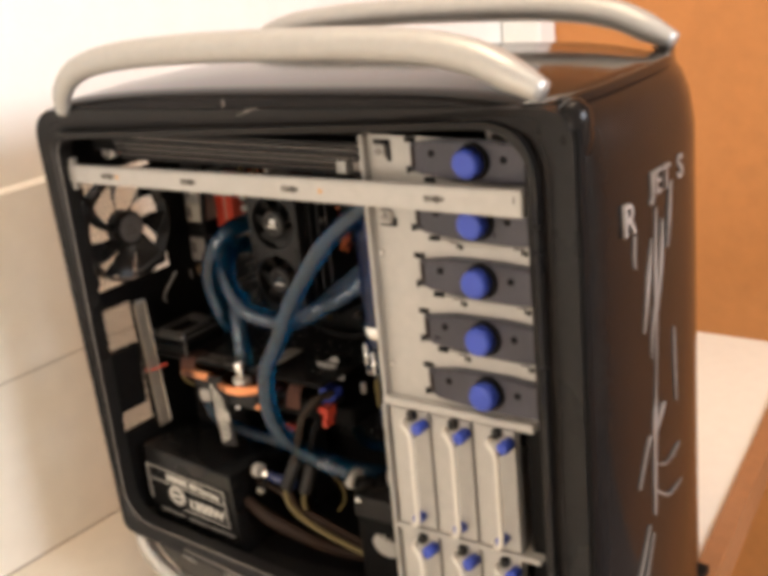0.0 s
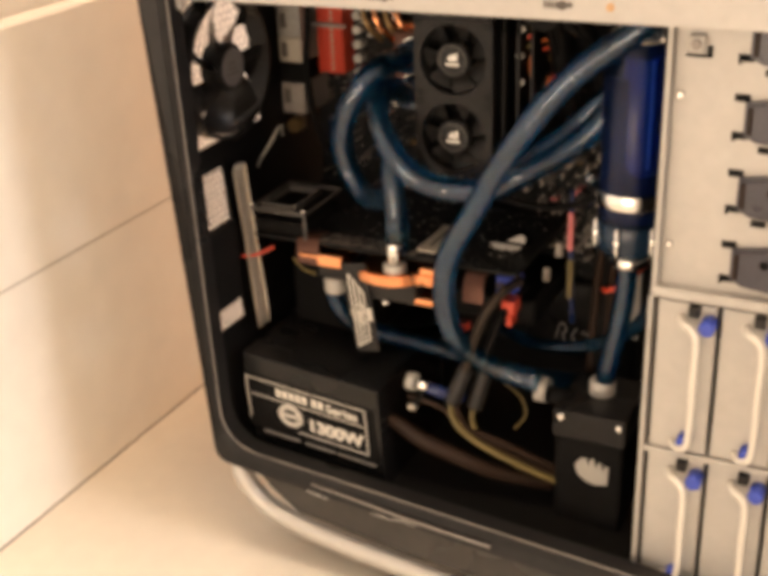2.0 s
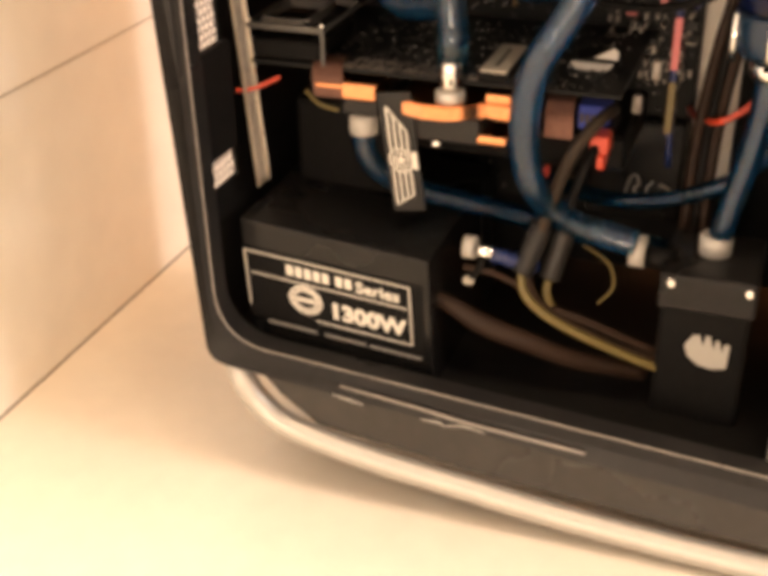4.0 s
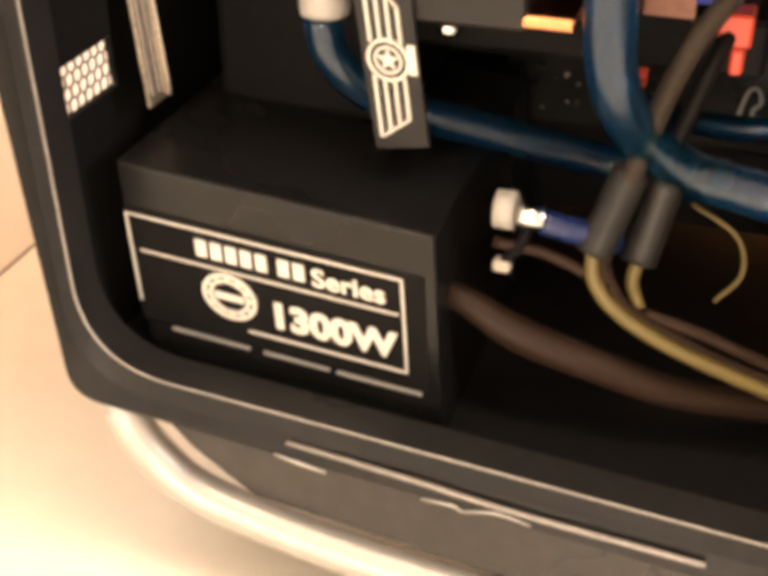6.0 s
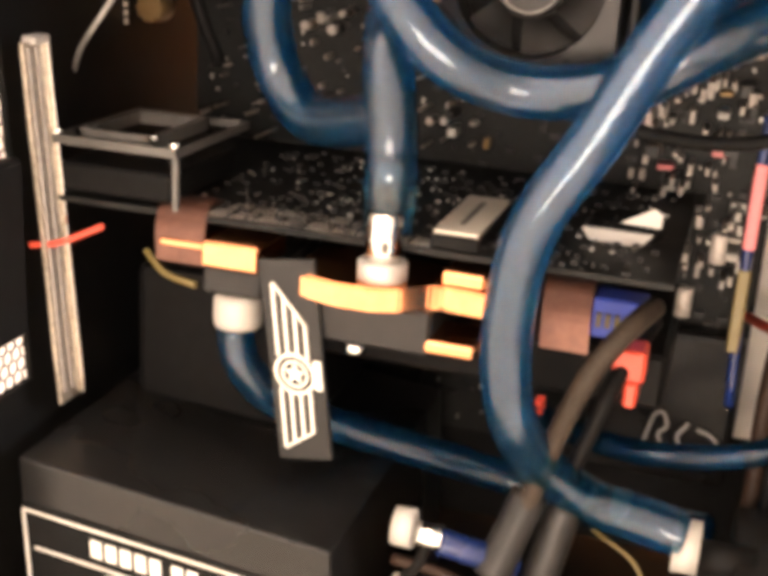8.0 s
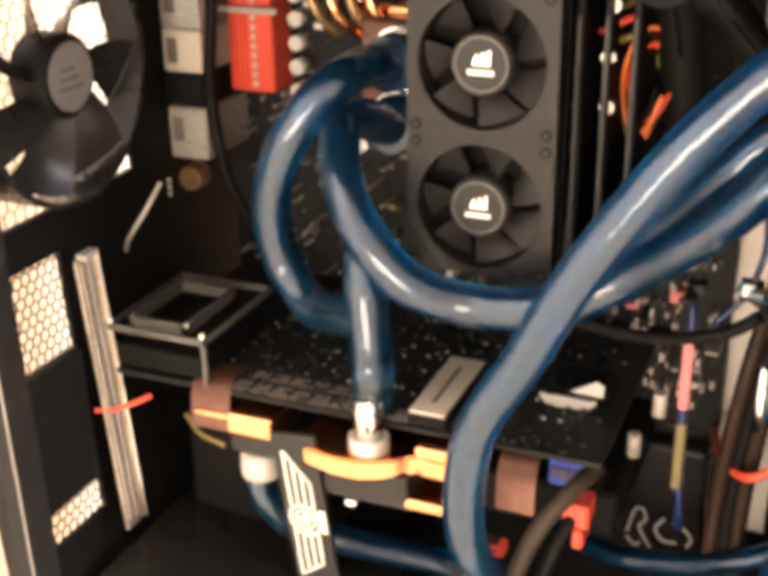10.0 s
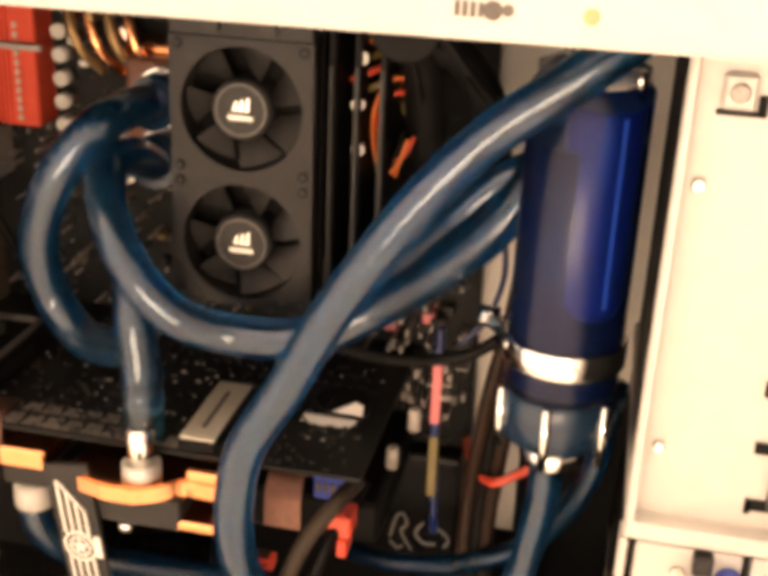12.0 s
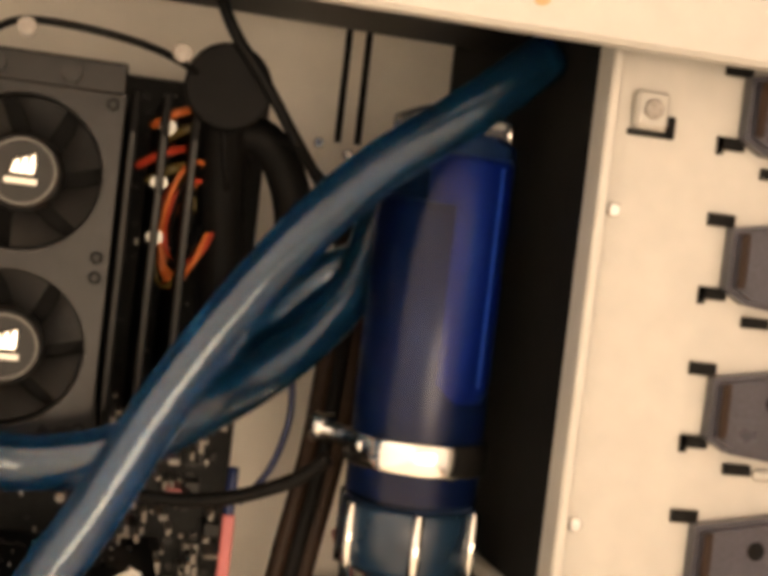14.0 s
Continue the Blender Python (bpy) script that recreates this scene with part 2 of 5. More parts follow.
solid("wall_panel", box((-0.165, -1.6, -0.03), (-0.145, 1.19, 0.425), 0.003), PANEL, "cream painted low wall panel behind the desk", "panel", kind="structure")
solid("wall_west", box((-0.26, -2.2, -0.75), (-0.17, 1.2, 2.4)), WALL, "white painted wall", "wall", kind="structure")
solid("wall_north", box((-0.26, 1.21, -0.75), (2.6, 1.3, 2.4)), ORANGE, "orange wooden partition wall", "wall", kind="structure")
solid("door_frame", box((-0.168, 1.15, -0.03), (-0.09, 1.208, 2.39), 0.004), WALL, "white upright corner post", "post", kind="structure")
solid("wall_east", box((2.6, -2.2, -0.75), (2.7, 1.3, 2.4)), WALL, "white painted wall", "wall", kind="structure")
solid("wall_south", box((-0.26, -2.3, -0.75), (2.7, -2.2, 2.4)), WALL, "white painted wall", "wall", kind="structure")
solid("floor", box((-0.26, -2.3, -0.8), (2.7, 1.3, -0.75)), FLOOR, "dark carpet floor", "floor", kind="structure")
solid("ceiling", box((-0.26, -2.3, 2.4), (2.7, 1.3, 2.45)), WALL, "white ceiling", "ceiling", kind="structure")

solid("baseboard", box((-0.145, -1.6, 0.0), (-0.1438, 1.19, 0.0012)), SEAM, "thin dark joint between desk and wall panel", "joint", kind="structure")
solid("trim", box((-0.1455, -1.6, 0.2180), (-0.1445, 1.19, 0.2195)), CREAM, "fine seam across the wall panel", "seam", kind="structure")

# ---- computer case ----
case = thing("computer_case", "large black tower case, side panel off, silver carrying handles", "computer case", (0.3, 0.13, 0))
OUTER = quad_rounded([(0.002, 0.528), (0.0312, 0.088), (0.570, 0.038), (0.572, 0.545)], (0.035, 0.012, 0.02, 0.03))
INNER = quad_rounded([(0.029, 0.501), (0.0388, 0.1040), (0.533, 0.0650), (0.537, 0.530)], (0.018, 0.035, 0.03, 0.05))
part("side_frame", ring_into(bmesh.new(), OUTER, INNER, -0.004, 0.014, 0.008), BLACK, case, "black plastic side frame")
MID = quad_rounded([(0.023, 0.507), (0.0363, 0.0980), (0.540, 0.0590), (0.543, 0.536)], (0.018, 0.035, 0.03, 0.05))
part("frame_lip", ring_into(bmesh.new(), MID, INNER, -0.0065, 0.004, 0.004), BLACK, case, "raised lip round the opening")
# shell: top, bottom, back tray, front
TOPLINE = [(0.008, 0.524), (0.05, 0.538), (0.18, 0.548), (0.40, 0.553), (0.50, 0.552), (0.572, 0.543)]
FRONT = [(0.566, 0.001), (0.577, 0.012), (0.583, 0.05), (0.583, 0.12), (0.575, 0.19), (0.555, 0.245), (0.540, 0.262)]
bm = bmesh.new()
line = [(p.x, p.y) for p in spline([(x, z, 0) for x, z in TOPLINE], 4)]
slices = []
for y, drop in ((-0.001, 0.008), (0.006, 0.002), (0.02, 0.0), (0.08, -0.003), (0.16, -0.003), (0.24, 0.0), (0.255, 0.004), (0.262, 0.012)):
    end = float(np.interp(y, [q[1] for q in FRONT], [q[0] for q in FRONT])) - 0.022
    slices.append([(0.008 + (x - 0.008) * (end - 0.008) / 0.564, y, z - drop) for x, z in line])
top = [[bm.verts.new(q) for q in s] for s in slices]
low = [[bm.verts.new((q[0], q[1], q[2] - 0.010)) for q in s] for s in slices]
for a, b, flip in ((top[i], top[i + 1], 0) for i in range(len(top) - 1)):
    for k in range(len(line) - 1):
        bm.faces.new([a[k], a[k + 1], b[k + 1], b[k]]).smooth = True
for i in range(len(low) - 1):
    for k in range(len(line) - 1):
        bm.faces.new([low[i][k], low[i + 1][k], low[i + 1][k + 1], low[i][k + 1]])
for i in (0, len(top) - 1):
    for k in range(len(line) - 1):
        bm.faces.new([top[i][k], top[i][k + 1], low[i][k + 1], low[i][k]])
for k in (0, len(line) - 1):
    for i in range(len(top) - 1):
        bm.faces.new([top[i][k], top[i + 1][k], low[i + 1][k], low[i][k]])
bmesh.ops.recalc_face_normals(bm, faces=bm.faces)
part("top_shell", bm, GLOSS, case, "glossy black top")
bm = bmesh.new()
plate_into(bm, [(0.031, 0.096), (0.036, 0.080), (0.30, 0.054), (0.56, 0.041), (0.56, 0.050), (0.06, 0.0850)], 0.008, 0.26)
part("bottom_plate", bm, MATTE, case)
part("tray_wall", box((0.040, 0.212, 0.085), (0.55, 0.218, 0.535)), TRAYPALE, case, "pale cream motherboard tray, brightened in its colour")
# two added black sheets put the darkness low on the tray into shape
part("cable_shield", box((0.319, 0.204, 0.087), (0.4000, 0.2095, 0.246), 0.001), MATTE, case, "black sheet added to darken the lower tray")
part("tray_cover", box((0.045, 0.2085, 0.086), (0.372, 0.2118, 0.150), 0.001), MATTE, case, "black sheet added to darken the foot of the tray")
part("far_side_panel", box((0.045, 0.250, 0.085), (0.525, 0.258, 0.525)), BLACK, case)
# front door, bowed
bm = bmesh.new()
FRONT = [(0.566, 0.001), (0.577, 0.012), (0.583, 0.05), (0.583, 0.12), (0.575, 0.19), (0.555, 0.245), (0.540, 0.262)]
line = [(p.x, p.y) for p in spline([(x, y, 0) for x, y in FRONT], 5)]
zs = [0.045, 0.06, 0.3, 0.49, 0.515, 0.530, 0.540, 0.546]
ins = [0.006, 0.0, 0.0, 0.0, 0.004, 0.010, 0.018, 0.030]
grid = []
for z, d in zip(zs, ins):
    grid.append([bm.verts.new((x - d, y, z)) for x, y in line])
for r0, r1 in zip(grid, grid[1:]):
    for k in range(len(line) - 1):
        bm.faces.new([r0[k], r0[k + 1], r1[k + 1], r1[k]]).smooth = True
back = [[bm.verts.new((0.53, y, z)) for x, y in line] for z in (zs[0], zs[-1])]
for k in range(len(line) - 1):
    bm.faces.new([grid[-1][k], grid[-1][k + 1], back[1][k + 1], back[1][k]])
    bm.faces.new([grid[0][k + 1], grid[0][k], back[0][k], back[0][k + 1]])
bm.faces.new([g[0] for g in grid] + [back[1][0], back[0][0]])
bm.faces.new([g[-1] for g in grid][::-1] + [back[0][-1], back[1][-1]])
bmesh.ops.recalc_face_normals(bm, faces=bm.faces)
front_door = part("front_door", bm, GLOSS, case, "glossy black front door with worn silver lettering")
# handles and rails
HANDLE = [(0.050, 0.528), (0.060, 0.548), (0.082, 0.566), (0.13, 0.578), (0.22, 0.585), (0.34, 0.588), (0.44, 0.587), (0.495, 0.580), (0.527, 0.568), (0.553, 0.556)]
part("handle", tube([(x, -0.004 if k == 0 else -0.008, z) for k, (x, z) in enumerate(HANDLE)], [0.007, 0.0095, 0.0110, 0.0120, 0.0125, 0.0130, 0.0130, 0.0130, 0.0125, 0.008], 14, 6), SILVER, case, "silver tubular carrying handle")
part("handle", tube([(x * 0.97 - 0.005, 0.262, z - 0.006) for x, z in HANDLE], [0.007, 0.0095, 0.0110, 0.0120, 0.0125, 0.0130, 0.0130, 0.0130, 0.0125, 0.008], 14, 6), SILVER, case, "silver tubular carrying handle")
RAIL = [(0.044, 0.096), (0.049, 0.078), (0.060, 0.059), (0.081, 0.044), (0.133, 0.032), (0.19, 0.025), (0.27, 0.016), (0.38, 0.010), (0.47, 0.009), (0.52, 0.016), (0.55, 0.040)]
for y in (0.004, 0.250):
    part("foot_rail", tube([(x, y + (0.010 if k == 0 and y < 0.1 else 0), max(z, 0.0085)) for k, (x, z) in enumerate(RAIL)], [0.005] + [0.0085] * 10, 14, 6), SILVER, case, "silver tubular foot rail")
# skirt between frame and rail
bm = bmesh.new()
plate_into(bm, [(0.055, 0.088), (0.075, 0.066), (0.10, 0.048), (0.20, 0.035), (0.38, 0.022), (0.53, 0.020), (0.56, 0.045), (0.56, 0.06), (0.3, 0.078)], 0.006, 0.016)
part("skirt", bm, SKIRT, case, "grey lower skirt")


def front_x(y):
    return float(np.interp(y, [p[1] for p in FRONT], [p[0] for p in FRONT]))


def door_stroke(points):
    """One worn stroke down the front door through (y, z, width) points."""
    line = spline(points, 5)
    bm = bmesh.new()
    rows = [[bm.verts.new((front_x(q.x) + 0.0022 - d, q.x + s * max(q.z, 0.0006) / 2, q.y)) for s, d in ((-1, 0), (1, 0), (1, 0.0018), (-1, 0.0018))] for q in line]
    for r0, r1 in zip(rows, rows[1:]):
        for k in range(4):
            bm.faces.new([r0[k], r0[(k + 1) % 4], r1[(k + 1) % 4], r1[k]])
    bm.faces.new(rows[0]), bm.faces.new(rows[-1][::-1])
    bmesh.ops.recalc_face_normals(bm, faces=bm.faces)
    part("worn_stroke", bm, WORN, front_door, "worn silver stroke")


door_stroke([(0.097, 0.452, 0.001), (0.0945, 0.42, 0.004), (0.0935, 0.39, 0.005), (0.093, 0.34, 0.0015), (0.090, 0.30, 0.002), (0.088, 0.285, 0.007), (0.086, 0.25, 0.005), (0.085, 0.20, 0.003)])
door_stroke([(0.088, 0.430, 0.001), (0.082, 0.405, 0.005), (0.078, 0.385, 0.004), (0.072, 0.360, 0.001)])
door_stroke([(0.108, 0.440, 0.001), (0.105, 0.412, 0.006), (0.101, 0.390, 0.004), (0.096, 0.370, 0.001)])
door_stroke([(0.128, 0.465, 0.001), (0.122, 0.440, 0.003), (0.117, 0.415, 0.001)])
door_stroke([(0.1300, 0.345, 0.001), (0.1310, 0.315, 0.002), (0.1330, 0.280, 0.001)])
door_stroke([(0.086, 0.245, 0.002), (0.110, 0.235, 0.003), (0.140, 0.240, 0.001)])
door_stroke([(0.086, 0.222, 0.002), (0.112, 0.205, 0.003), (0.146, 0.203, 0.001)])
door_stroke([(0.078, 0.272, 0.006), (0.068, 0.255, 0.003), (0.058, 0.235, 0.001)])
door_stroke([(0.105, 0.290, 0.005), (0.099, 0.282, 0.006), (0.091, 0.272, 0.002)])
door_stroke([(0.075, 0.195, 0.001), (0.055, 0.160, 0.002), (0.032, 0.135, 0.001)])
door_stroke([(0.082, 0.185, 0.001), (0.066, 0.150, 0.002), (0.050, 0.115, 0.001)])
door_stroke([(0.090, 0.375, 0.001), (0.086, 0.355, 0.003), (0.0845, 0.335, 0.001)])
door_stroke([(0.060, 0.440, 0.001), (0.058, 0.425, 0.002), (0.059, 0.415, 0.001)])


def door_letters(text, size, y, z):
    """Worn silver letters on the front door."""
    cu = bpy.data.curves.new("t", "FONT")
    cu.body, cu.size, cu.extrude, cu.offset = text, size, 0.0012, 0.0003
    tmp = bpy.data.objects.new("t", cu)
    scene.collection.objects.link(tmp)
    bpy.context.view_layer.update()
    me = bpy.data.meshes.new_from_object(tmp)
    bpy.data.objects.remove(tmp)
    me.transform(Matrix.Translation((front_x(y + size * 0.3) + 0.0015, y, z)) @ Matrix.Rotation(radians(90), 4, "Z") @ Matrix.Rotation(radians(90), 4, "X"))
    me.materials.clear()
    me.materials.append(WORN)
    bpy.context.view_layer.update()
    ob = new("lettering", me)
    ob.parent = front_door
    ob.matrix_parent_inverse = front_door.matrix_world.inverted()
    tagged(ob, "worn silver letters")


door_letters("R", 0.034, 0.0400, 0.4430)
door_letters("JET", 0.026, 0.0880, 0.4620)
door_letters("S", 0.026, 0.1440, 0.4620)
part("hinge", lathe([(0.005, 0.0), (0.0105, 0.003), (0.0130, 0.014), (0.0130, 0.028), (0.0110, 0.036), (0.0060, 0.0405), (0.0020, 0.0420)], (0.5655, 0.010, 0.5070), "z", 26), GLOSS, case, "glossy black door hinge")
part("door_edge", tube([(0.5545, 0.012, 0.5435), (0.5600, 0.05, 0.5445), (0.5600, 0.12, 0.5445), (0.5530, 0.19, 0.5440), (0.5350, 0.240, 0.5420)], 0.0048, 12, 5), GLOSS, case, "glossy rounded upper door edge")

# no groove here: a black strip stands for the dark of the door gap
part("door_gap", box((0.5700, -0.0025, 0.050), (0.5750, 0.006, 0.530), 0.001), MATTE, case, "black strip in place of the gap beside the door")
part("skirt_line", tube([(0.1196, -0.0046, 0.0878), (0.1666, -0.0046, 0.0827), (0.2028, -0.0046, 0.078), (0.2695, -0.0046, 0.0727)], 0.0011, 8, 6), WORN, case, "thin pale line along the skirt")
# highlights along the lower edge, built as three thin silver strips
for pts in ([(0.1144, -0.0046, 0.0808), (0.1234, -0.0046, 0.079), (0.1342, -0.0046, 0.0771)], [(0.1705, -0.0046, 0.0746), (0.1815, -0.0046, 0.0747), (0.1852, -0.0046, 0.0727)], [(0.1852, -0.0046, 0.0727), (0.1976, -0.0046, 0.0754), (0.21, -0.0046, 0.0731)]):
    part("skirt_glint", tube(pts, [0.0003, 0.0007, 0.0003], 6, 3), SILVER, case, "bright glint built as a thin strip")
# highlight on the lip, modelled as a thin pale line
LIP = [(x + 0.0004, -0.0026, z + 0.0004) for x, z in quad_rounded([(0.029, 0.501), (0.0388, 0.1040), (0.533, 0.0650), (0.537, 0.530)], (0.018, 0.035, 0.03, 0.05))]
part("lip_edge", tube(LIP[8:56], 0.0005, 6, 1), WORN, case, "thin pale line for the highlight on the opening's lip")
for pts in ([(0.2528, -0.0035, 0.5440), (0.2545, -0.0035, 0.5400), (0.2520, -0.0035, 0.5360)], [(0.2681, -0.0045, 0.5310), (0.2800, -0.0045, 0.5350), (0.2927, -0.0045, 0.5380)]):
    part("scratch", tube(pts, [0.0003, 0.0008, 0.0003], 6, 3), WORN, case, "small pale scratch")

# ---- case inside: rear wall, grilles, roof ----


def hex_mesh(x, y0, y1, z0, z1, pitch, wire, thick):
    """A punched sheet at x with six-sided holes."""
    verts, faces = [], []
    row, z = 0, z0 + pitch / 2
    while z < z1:
        y = y0 + pitch / 2 + (pitch / 2 if row % 2 else 0)
        while y < y1:
            base = len(verts)
            for xx in (x, x + thick):
                for r in (pitch * 0.58, pitch * 0.58 - wire):
                    verts += [(xx, y + r * math.sin(math.pi * k / 3), z + r * math.cos(math.pi * k / 3)) for k in range(6)]
            for k in range(6):
                j = (k + 1) % 6
                faces += [(base + k, base + j, base + 6 + j, base + 6 + k), (base + 12 + j, base + 12 + k, base + 18 + k, base + 18 + j),
                          (base + 6 + k, base + 6 + j, base + 18 + j, base + 18 + k)]
            y += pitch
        z += pitch * 0.87
        row += 1
    bm = bmesh.new()
    vs = [bm.verts.new(v) for v in verts]
    for f in faces:
        bm.faces.new([vs[k] for k in f])
    return bm




def rear_lean(bm):
    """The rear leans with the side frame's rear edge."""
    for v in bm.verts:
        v.co.x += (0.53 - v.co.z) * 0.062
    return bm


for y0, y1, z0, z1 in ((0.012, 0.250, 0.454, 0.525), (0.125, 0.250, 0.095, 0.454), (0.002, 0.008, 0.320, 0.454), (0.008, 0.125, 0.318, 0.337),
                       (0.062, 0.125, 0.095, 0.318), (0.002, 0.010, 0.095, 0.318), (0.010, 0.062, 0.095, 0.188)):
    part("rear_wall", rear_lean(box((0.004, y0, z0), (0.007, y1, z1))), MATTE, case, "dark steel rear wall")
part("fan_grille", rear_lean(hex_mesh(0.0045, 0.008, 0.125, 0.337, 0.454, 0.0066, 0.00022, 0.0006)), GREY, case, "punched steel grille")
part("slot_grille", rear_lean(hex_mesh(0.0045, 0.010, 0.062, 0.188, 0.318, 0.0054, 0.0005, 0.0006)), GREY, case, "punched steel grille")

radiator = thing("radiator", "black radiator with grey fins under the case roof", "radiator", (0.2, 0.09, 0.48))
part("core", box((0.070, 0.046, 0.492), (0.366, 0.17, 0.530)), MATTE, radiator)
for k, (z, h, y, mat) in enumerate(((0.4760, 0.0050, 0.036, GREY), (0.4835, 0.0035, 0.034, BLACK), (0.4890, 0.0030, 0.030, GREY), (0.4945, 0.0045, 0.028, BLACK), (0.5015, 0.0040, 0.026, GREY))):
    part("rail", box((0.072, y, z), (0.366, y + 0.10, z + h), 0.0008), mat, radiator)
part("end_fitting", box((0.3440, 0.022, 0.4800), (0.3540, 0.04, 0.4920), 0.002, 2), SOLDER, radiator, "bright end fitting")
for x in (0.3585, 0.3635, 0.3685):
    part("end_ring", lathe([(0.0050, 0.0), (0.0055, 0.001), (0.0055, 0.003), (0.0050, 0.004)], (x - 0.002, 0.034, 0.4860), "x", 18), WORN, radiator, "dull ring")
part("end_fitting", lathe([(0.006, 0), (0.006, 0.012), (0.004, 0.014)], (0.060, 0.03, 0.482), "y", 14), CHROME, radiator, "bright end fitting")
for z, y in ((0.4815, 0.0335), (0.4875, 0.0295), (0.4925, 0.0275), (0.4995, 0.0255)):
    part("rail_edge", box((0.075, y, z), (0.362, y + 0.002, z + 0.0007)), WORN, radiator, "thin bright rail edge")
part("end_block", box((0.040, 0.030, 0.484), (0.085, 0.10, 0.508), 0.002), MATTE, radiator)

# ---- rear fan ----
fan = thing("case_fan", "black rear case fan with a grey hub", "fan", (0.03, 0.085, 0.386))
HY, HZ = 0.0690, 0.3945
bm = bmesh.new()
n = 40
for r0, r1 in ((0.0525, 0.0555),):
    rings = [[bm.verts.new((x, HY + r * math.cos(2 * math.pi * k / n), HZ + r * math.sin(2 * math.pi * k / n))) for k in range(n)]
             for x, r in ((0.0135, r0), (0.031, r0), (0.031, r1), (0.0135, r1))]
    for s in range(4):
        for k in range(n):
            bm.faces.new([rings[s][k], rings[s][(k + 1) % n], rings[(s + 1) % 4][(k + 1) % n], rings[(s + 1) % 4][k]])
bmesh.ops.recalc_face_normals(bm, faces=bm.faces)
part("fan_ring", bm, BLACK, fan)
for sy, sz in ((1, 1), (1, -1), (-1, 1), (-1, -1)):
    part("corner_lug", box((0.0135, HY + sy * 0.046 - 0.008, HZ + sz * 0.046 - 0.008), (0.017, HY + sy * 0.046 + 0.008, HZ + sz * 0.046 + 0.008), 0.002), BLACK, fan)
part("hub", lathe([(0.018, -0.009), (0.018, 0.006), (0.016, 0.008), (0.0, 0.0082)][:3], (0.0235, HY, HZ), "x", 28), MATTE, fan)
part("hub_label", lathe([(0.0145, 0.0), (0.0145, 0.0004)], (0.0316, HY, HZ), "x", 28), HUBGREY, fan, "round grey hub label")
for k in range(3):
    part("label_bar", box((0.03200, HY - 0.008 + 0.001 * k, HZ - 0.005 + 0.004 * k), (0.03225, HY + 0.007 - 0.002 * k, HZ - 0.0038 + 0.004 * k)), STAMP, fan, "dull printed bar")


def blade(bm, hy, hz, x0, x1, r0, r1, a, span, lean, thick=0.0015):
    """A twisted fan blade round an axis along x."""
    rows = []
    for i in range(6):
        u = i / 5
        r = r0 + (r1 - r0) * u
        aa = a + lean * u
        row = []
        for k in range(5):
            v = k / 4
            ang = aa + span * (v - 0.5) * (0.8 + 0.4 * u)
            row.append((x0 + (x1 - x0) * v, hy + r * math.cos(ang), hz + r * math.sin(ang)))
        rows.append(row)
    top = [[bm.verts.new(p) for p in row] for row in rows]
    low = [[bm.verts.new((p[0] - thick, p[1], p[2])) for p in row] for row in rows]
    for i in range(5):
        for k in range(4):
            bm.faces.new([top[i][k], top[i][k + 1], top[i + 1][k + 1], top[i + 1][k]]).smooth = True
            bm.faces.new([low[i][k], low[i + 1][k], low[i + 1][k + 1], low[i][k + 1]]).smooth = True
    return bm


for k in range(7):
    part("blade", blade(bmesh.new(), HY, HZ, 0.016, 0.029, 0.017, 0.0505, radians(12 + 51.4 * k), radians(26), radians(-22)), BLACK, fan)

# ---- cross bar ----
bar = thing("cross_bar", "bare steel cross bar with small stamped slots", "bar", (0.27, 0.008, 0.45))
bm = bmesh.new()
v = [bm.verts.new(p) for p in ((0.024, 0.006, 0.4575), (0.024, 0.006, 0.4740), (0.5235, 0.006, 0.4825), (0.5235, 0.006, 0.4620),
                               (0.024, 0.014, 0.4575), (0.024, 0.014, 0.4740), (0.5235, 0.014, 0.4825), (0.5235, 0.014, 0.4620))]
for f in ((3, 2, 1, 0), (4, 5, 6, 7), (0, 1, 5, 4), (2, 3, 7, 6), (1, 2, 6, 5), (3, 0, 4, 7)):
    bm.faces.new([v[k] for k in f])
bmesh.ops.recalc_face_normals(bm, faces=bm.faces)
bmesh.ops.bevel(bm, geom=list(bm.edges), offset=0.0012, segments=2, affect="EDGES")
part("bar_body", bm, STEEL, bar)


def bar_z(x):
    return 0.4657 + (x - 0.024) / 0.4995 * (0.4723 - 0.4657)


for cx in (0.0838, 0.1885, 0.3055, 0.4470):
    slot = part("stamp", lathe([(0.0030, 0), (0.0030, 0.0003)], (cx + 0.004, 0.0056, bar_z(cx)), "y", 14), STAMP, bar, "dull stamped oval")
    part("stamp", lathe([(0.0019, 0), (0.0019, 0.0003)], (cx + 0.0085, 0.0054, bar_z(cx) + 0.0004), "y", 12), INK, bar, "dark stamped oval")
    for k in range(4):
        part("stamp", box((cx - 0.0075 + 0.0024 * k, 0.0056, bar_z(cx) - 0.0022), (cx - 0.0060 + 0.0024 * k, 0.0060, bar_z(cx) + 0.0022)), STAMP, bar)
part("stamp", lathe([(0.0026, 0), (0.0026, 0.0003)], (0.0975, 0.0056, bar_z(0.0975)), "y", 14), MARK, bar)
part("rust_spot", lathe([(0.0026, 0), (0.0026, 0.0003)], (0.3385, 0.0056, bar_z(0.338)), "y", 14), MARK, bar, "brown rust spot")
part("bar_tab", box((0.022, 0.008, 0.450), (0.034, 0.016, 0.480), 0.001), STEEL, bar)
part("bar_slit", box((0.5165, 0.0056, 0.4725), (0.5175, 0.0060, 0.4780)), INK, bar)

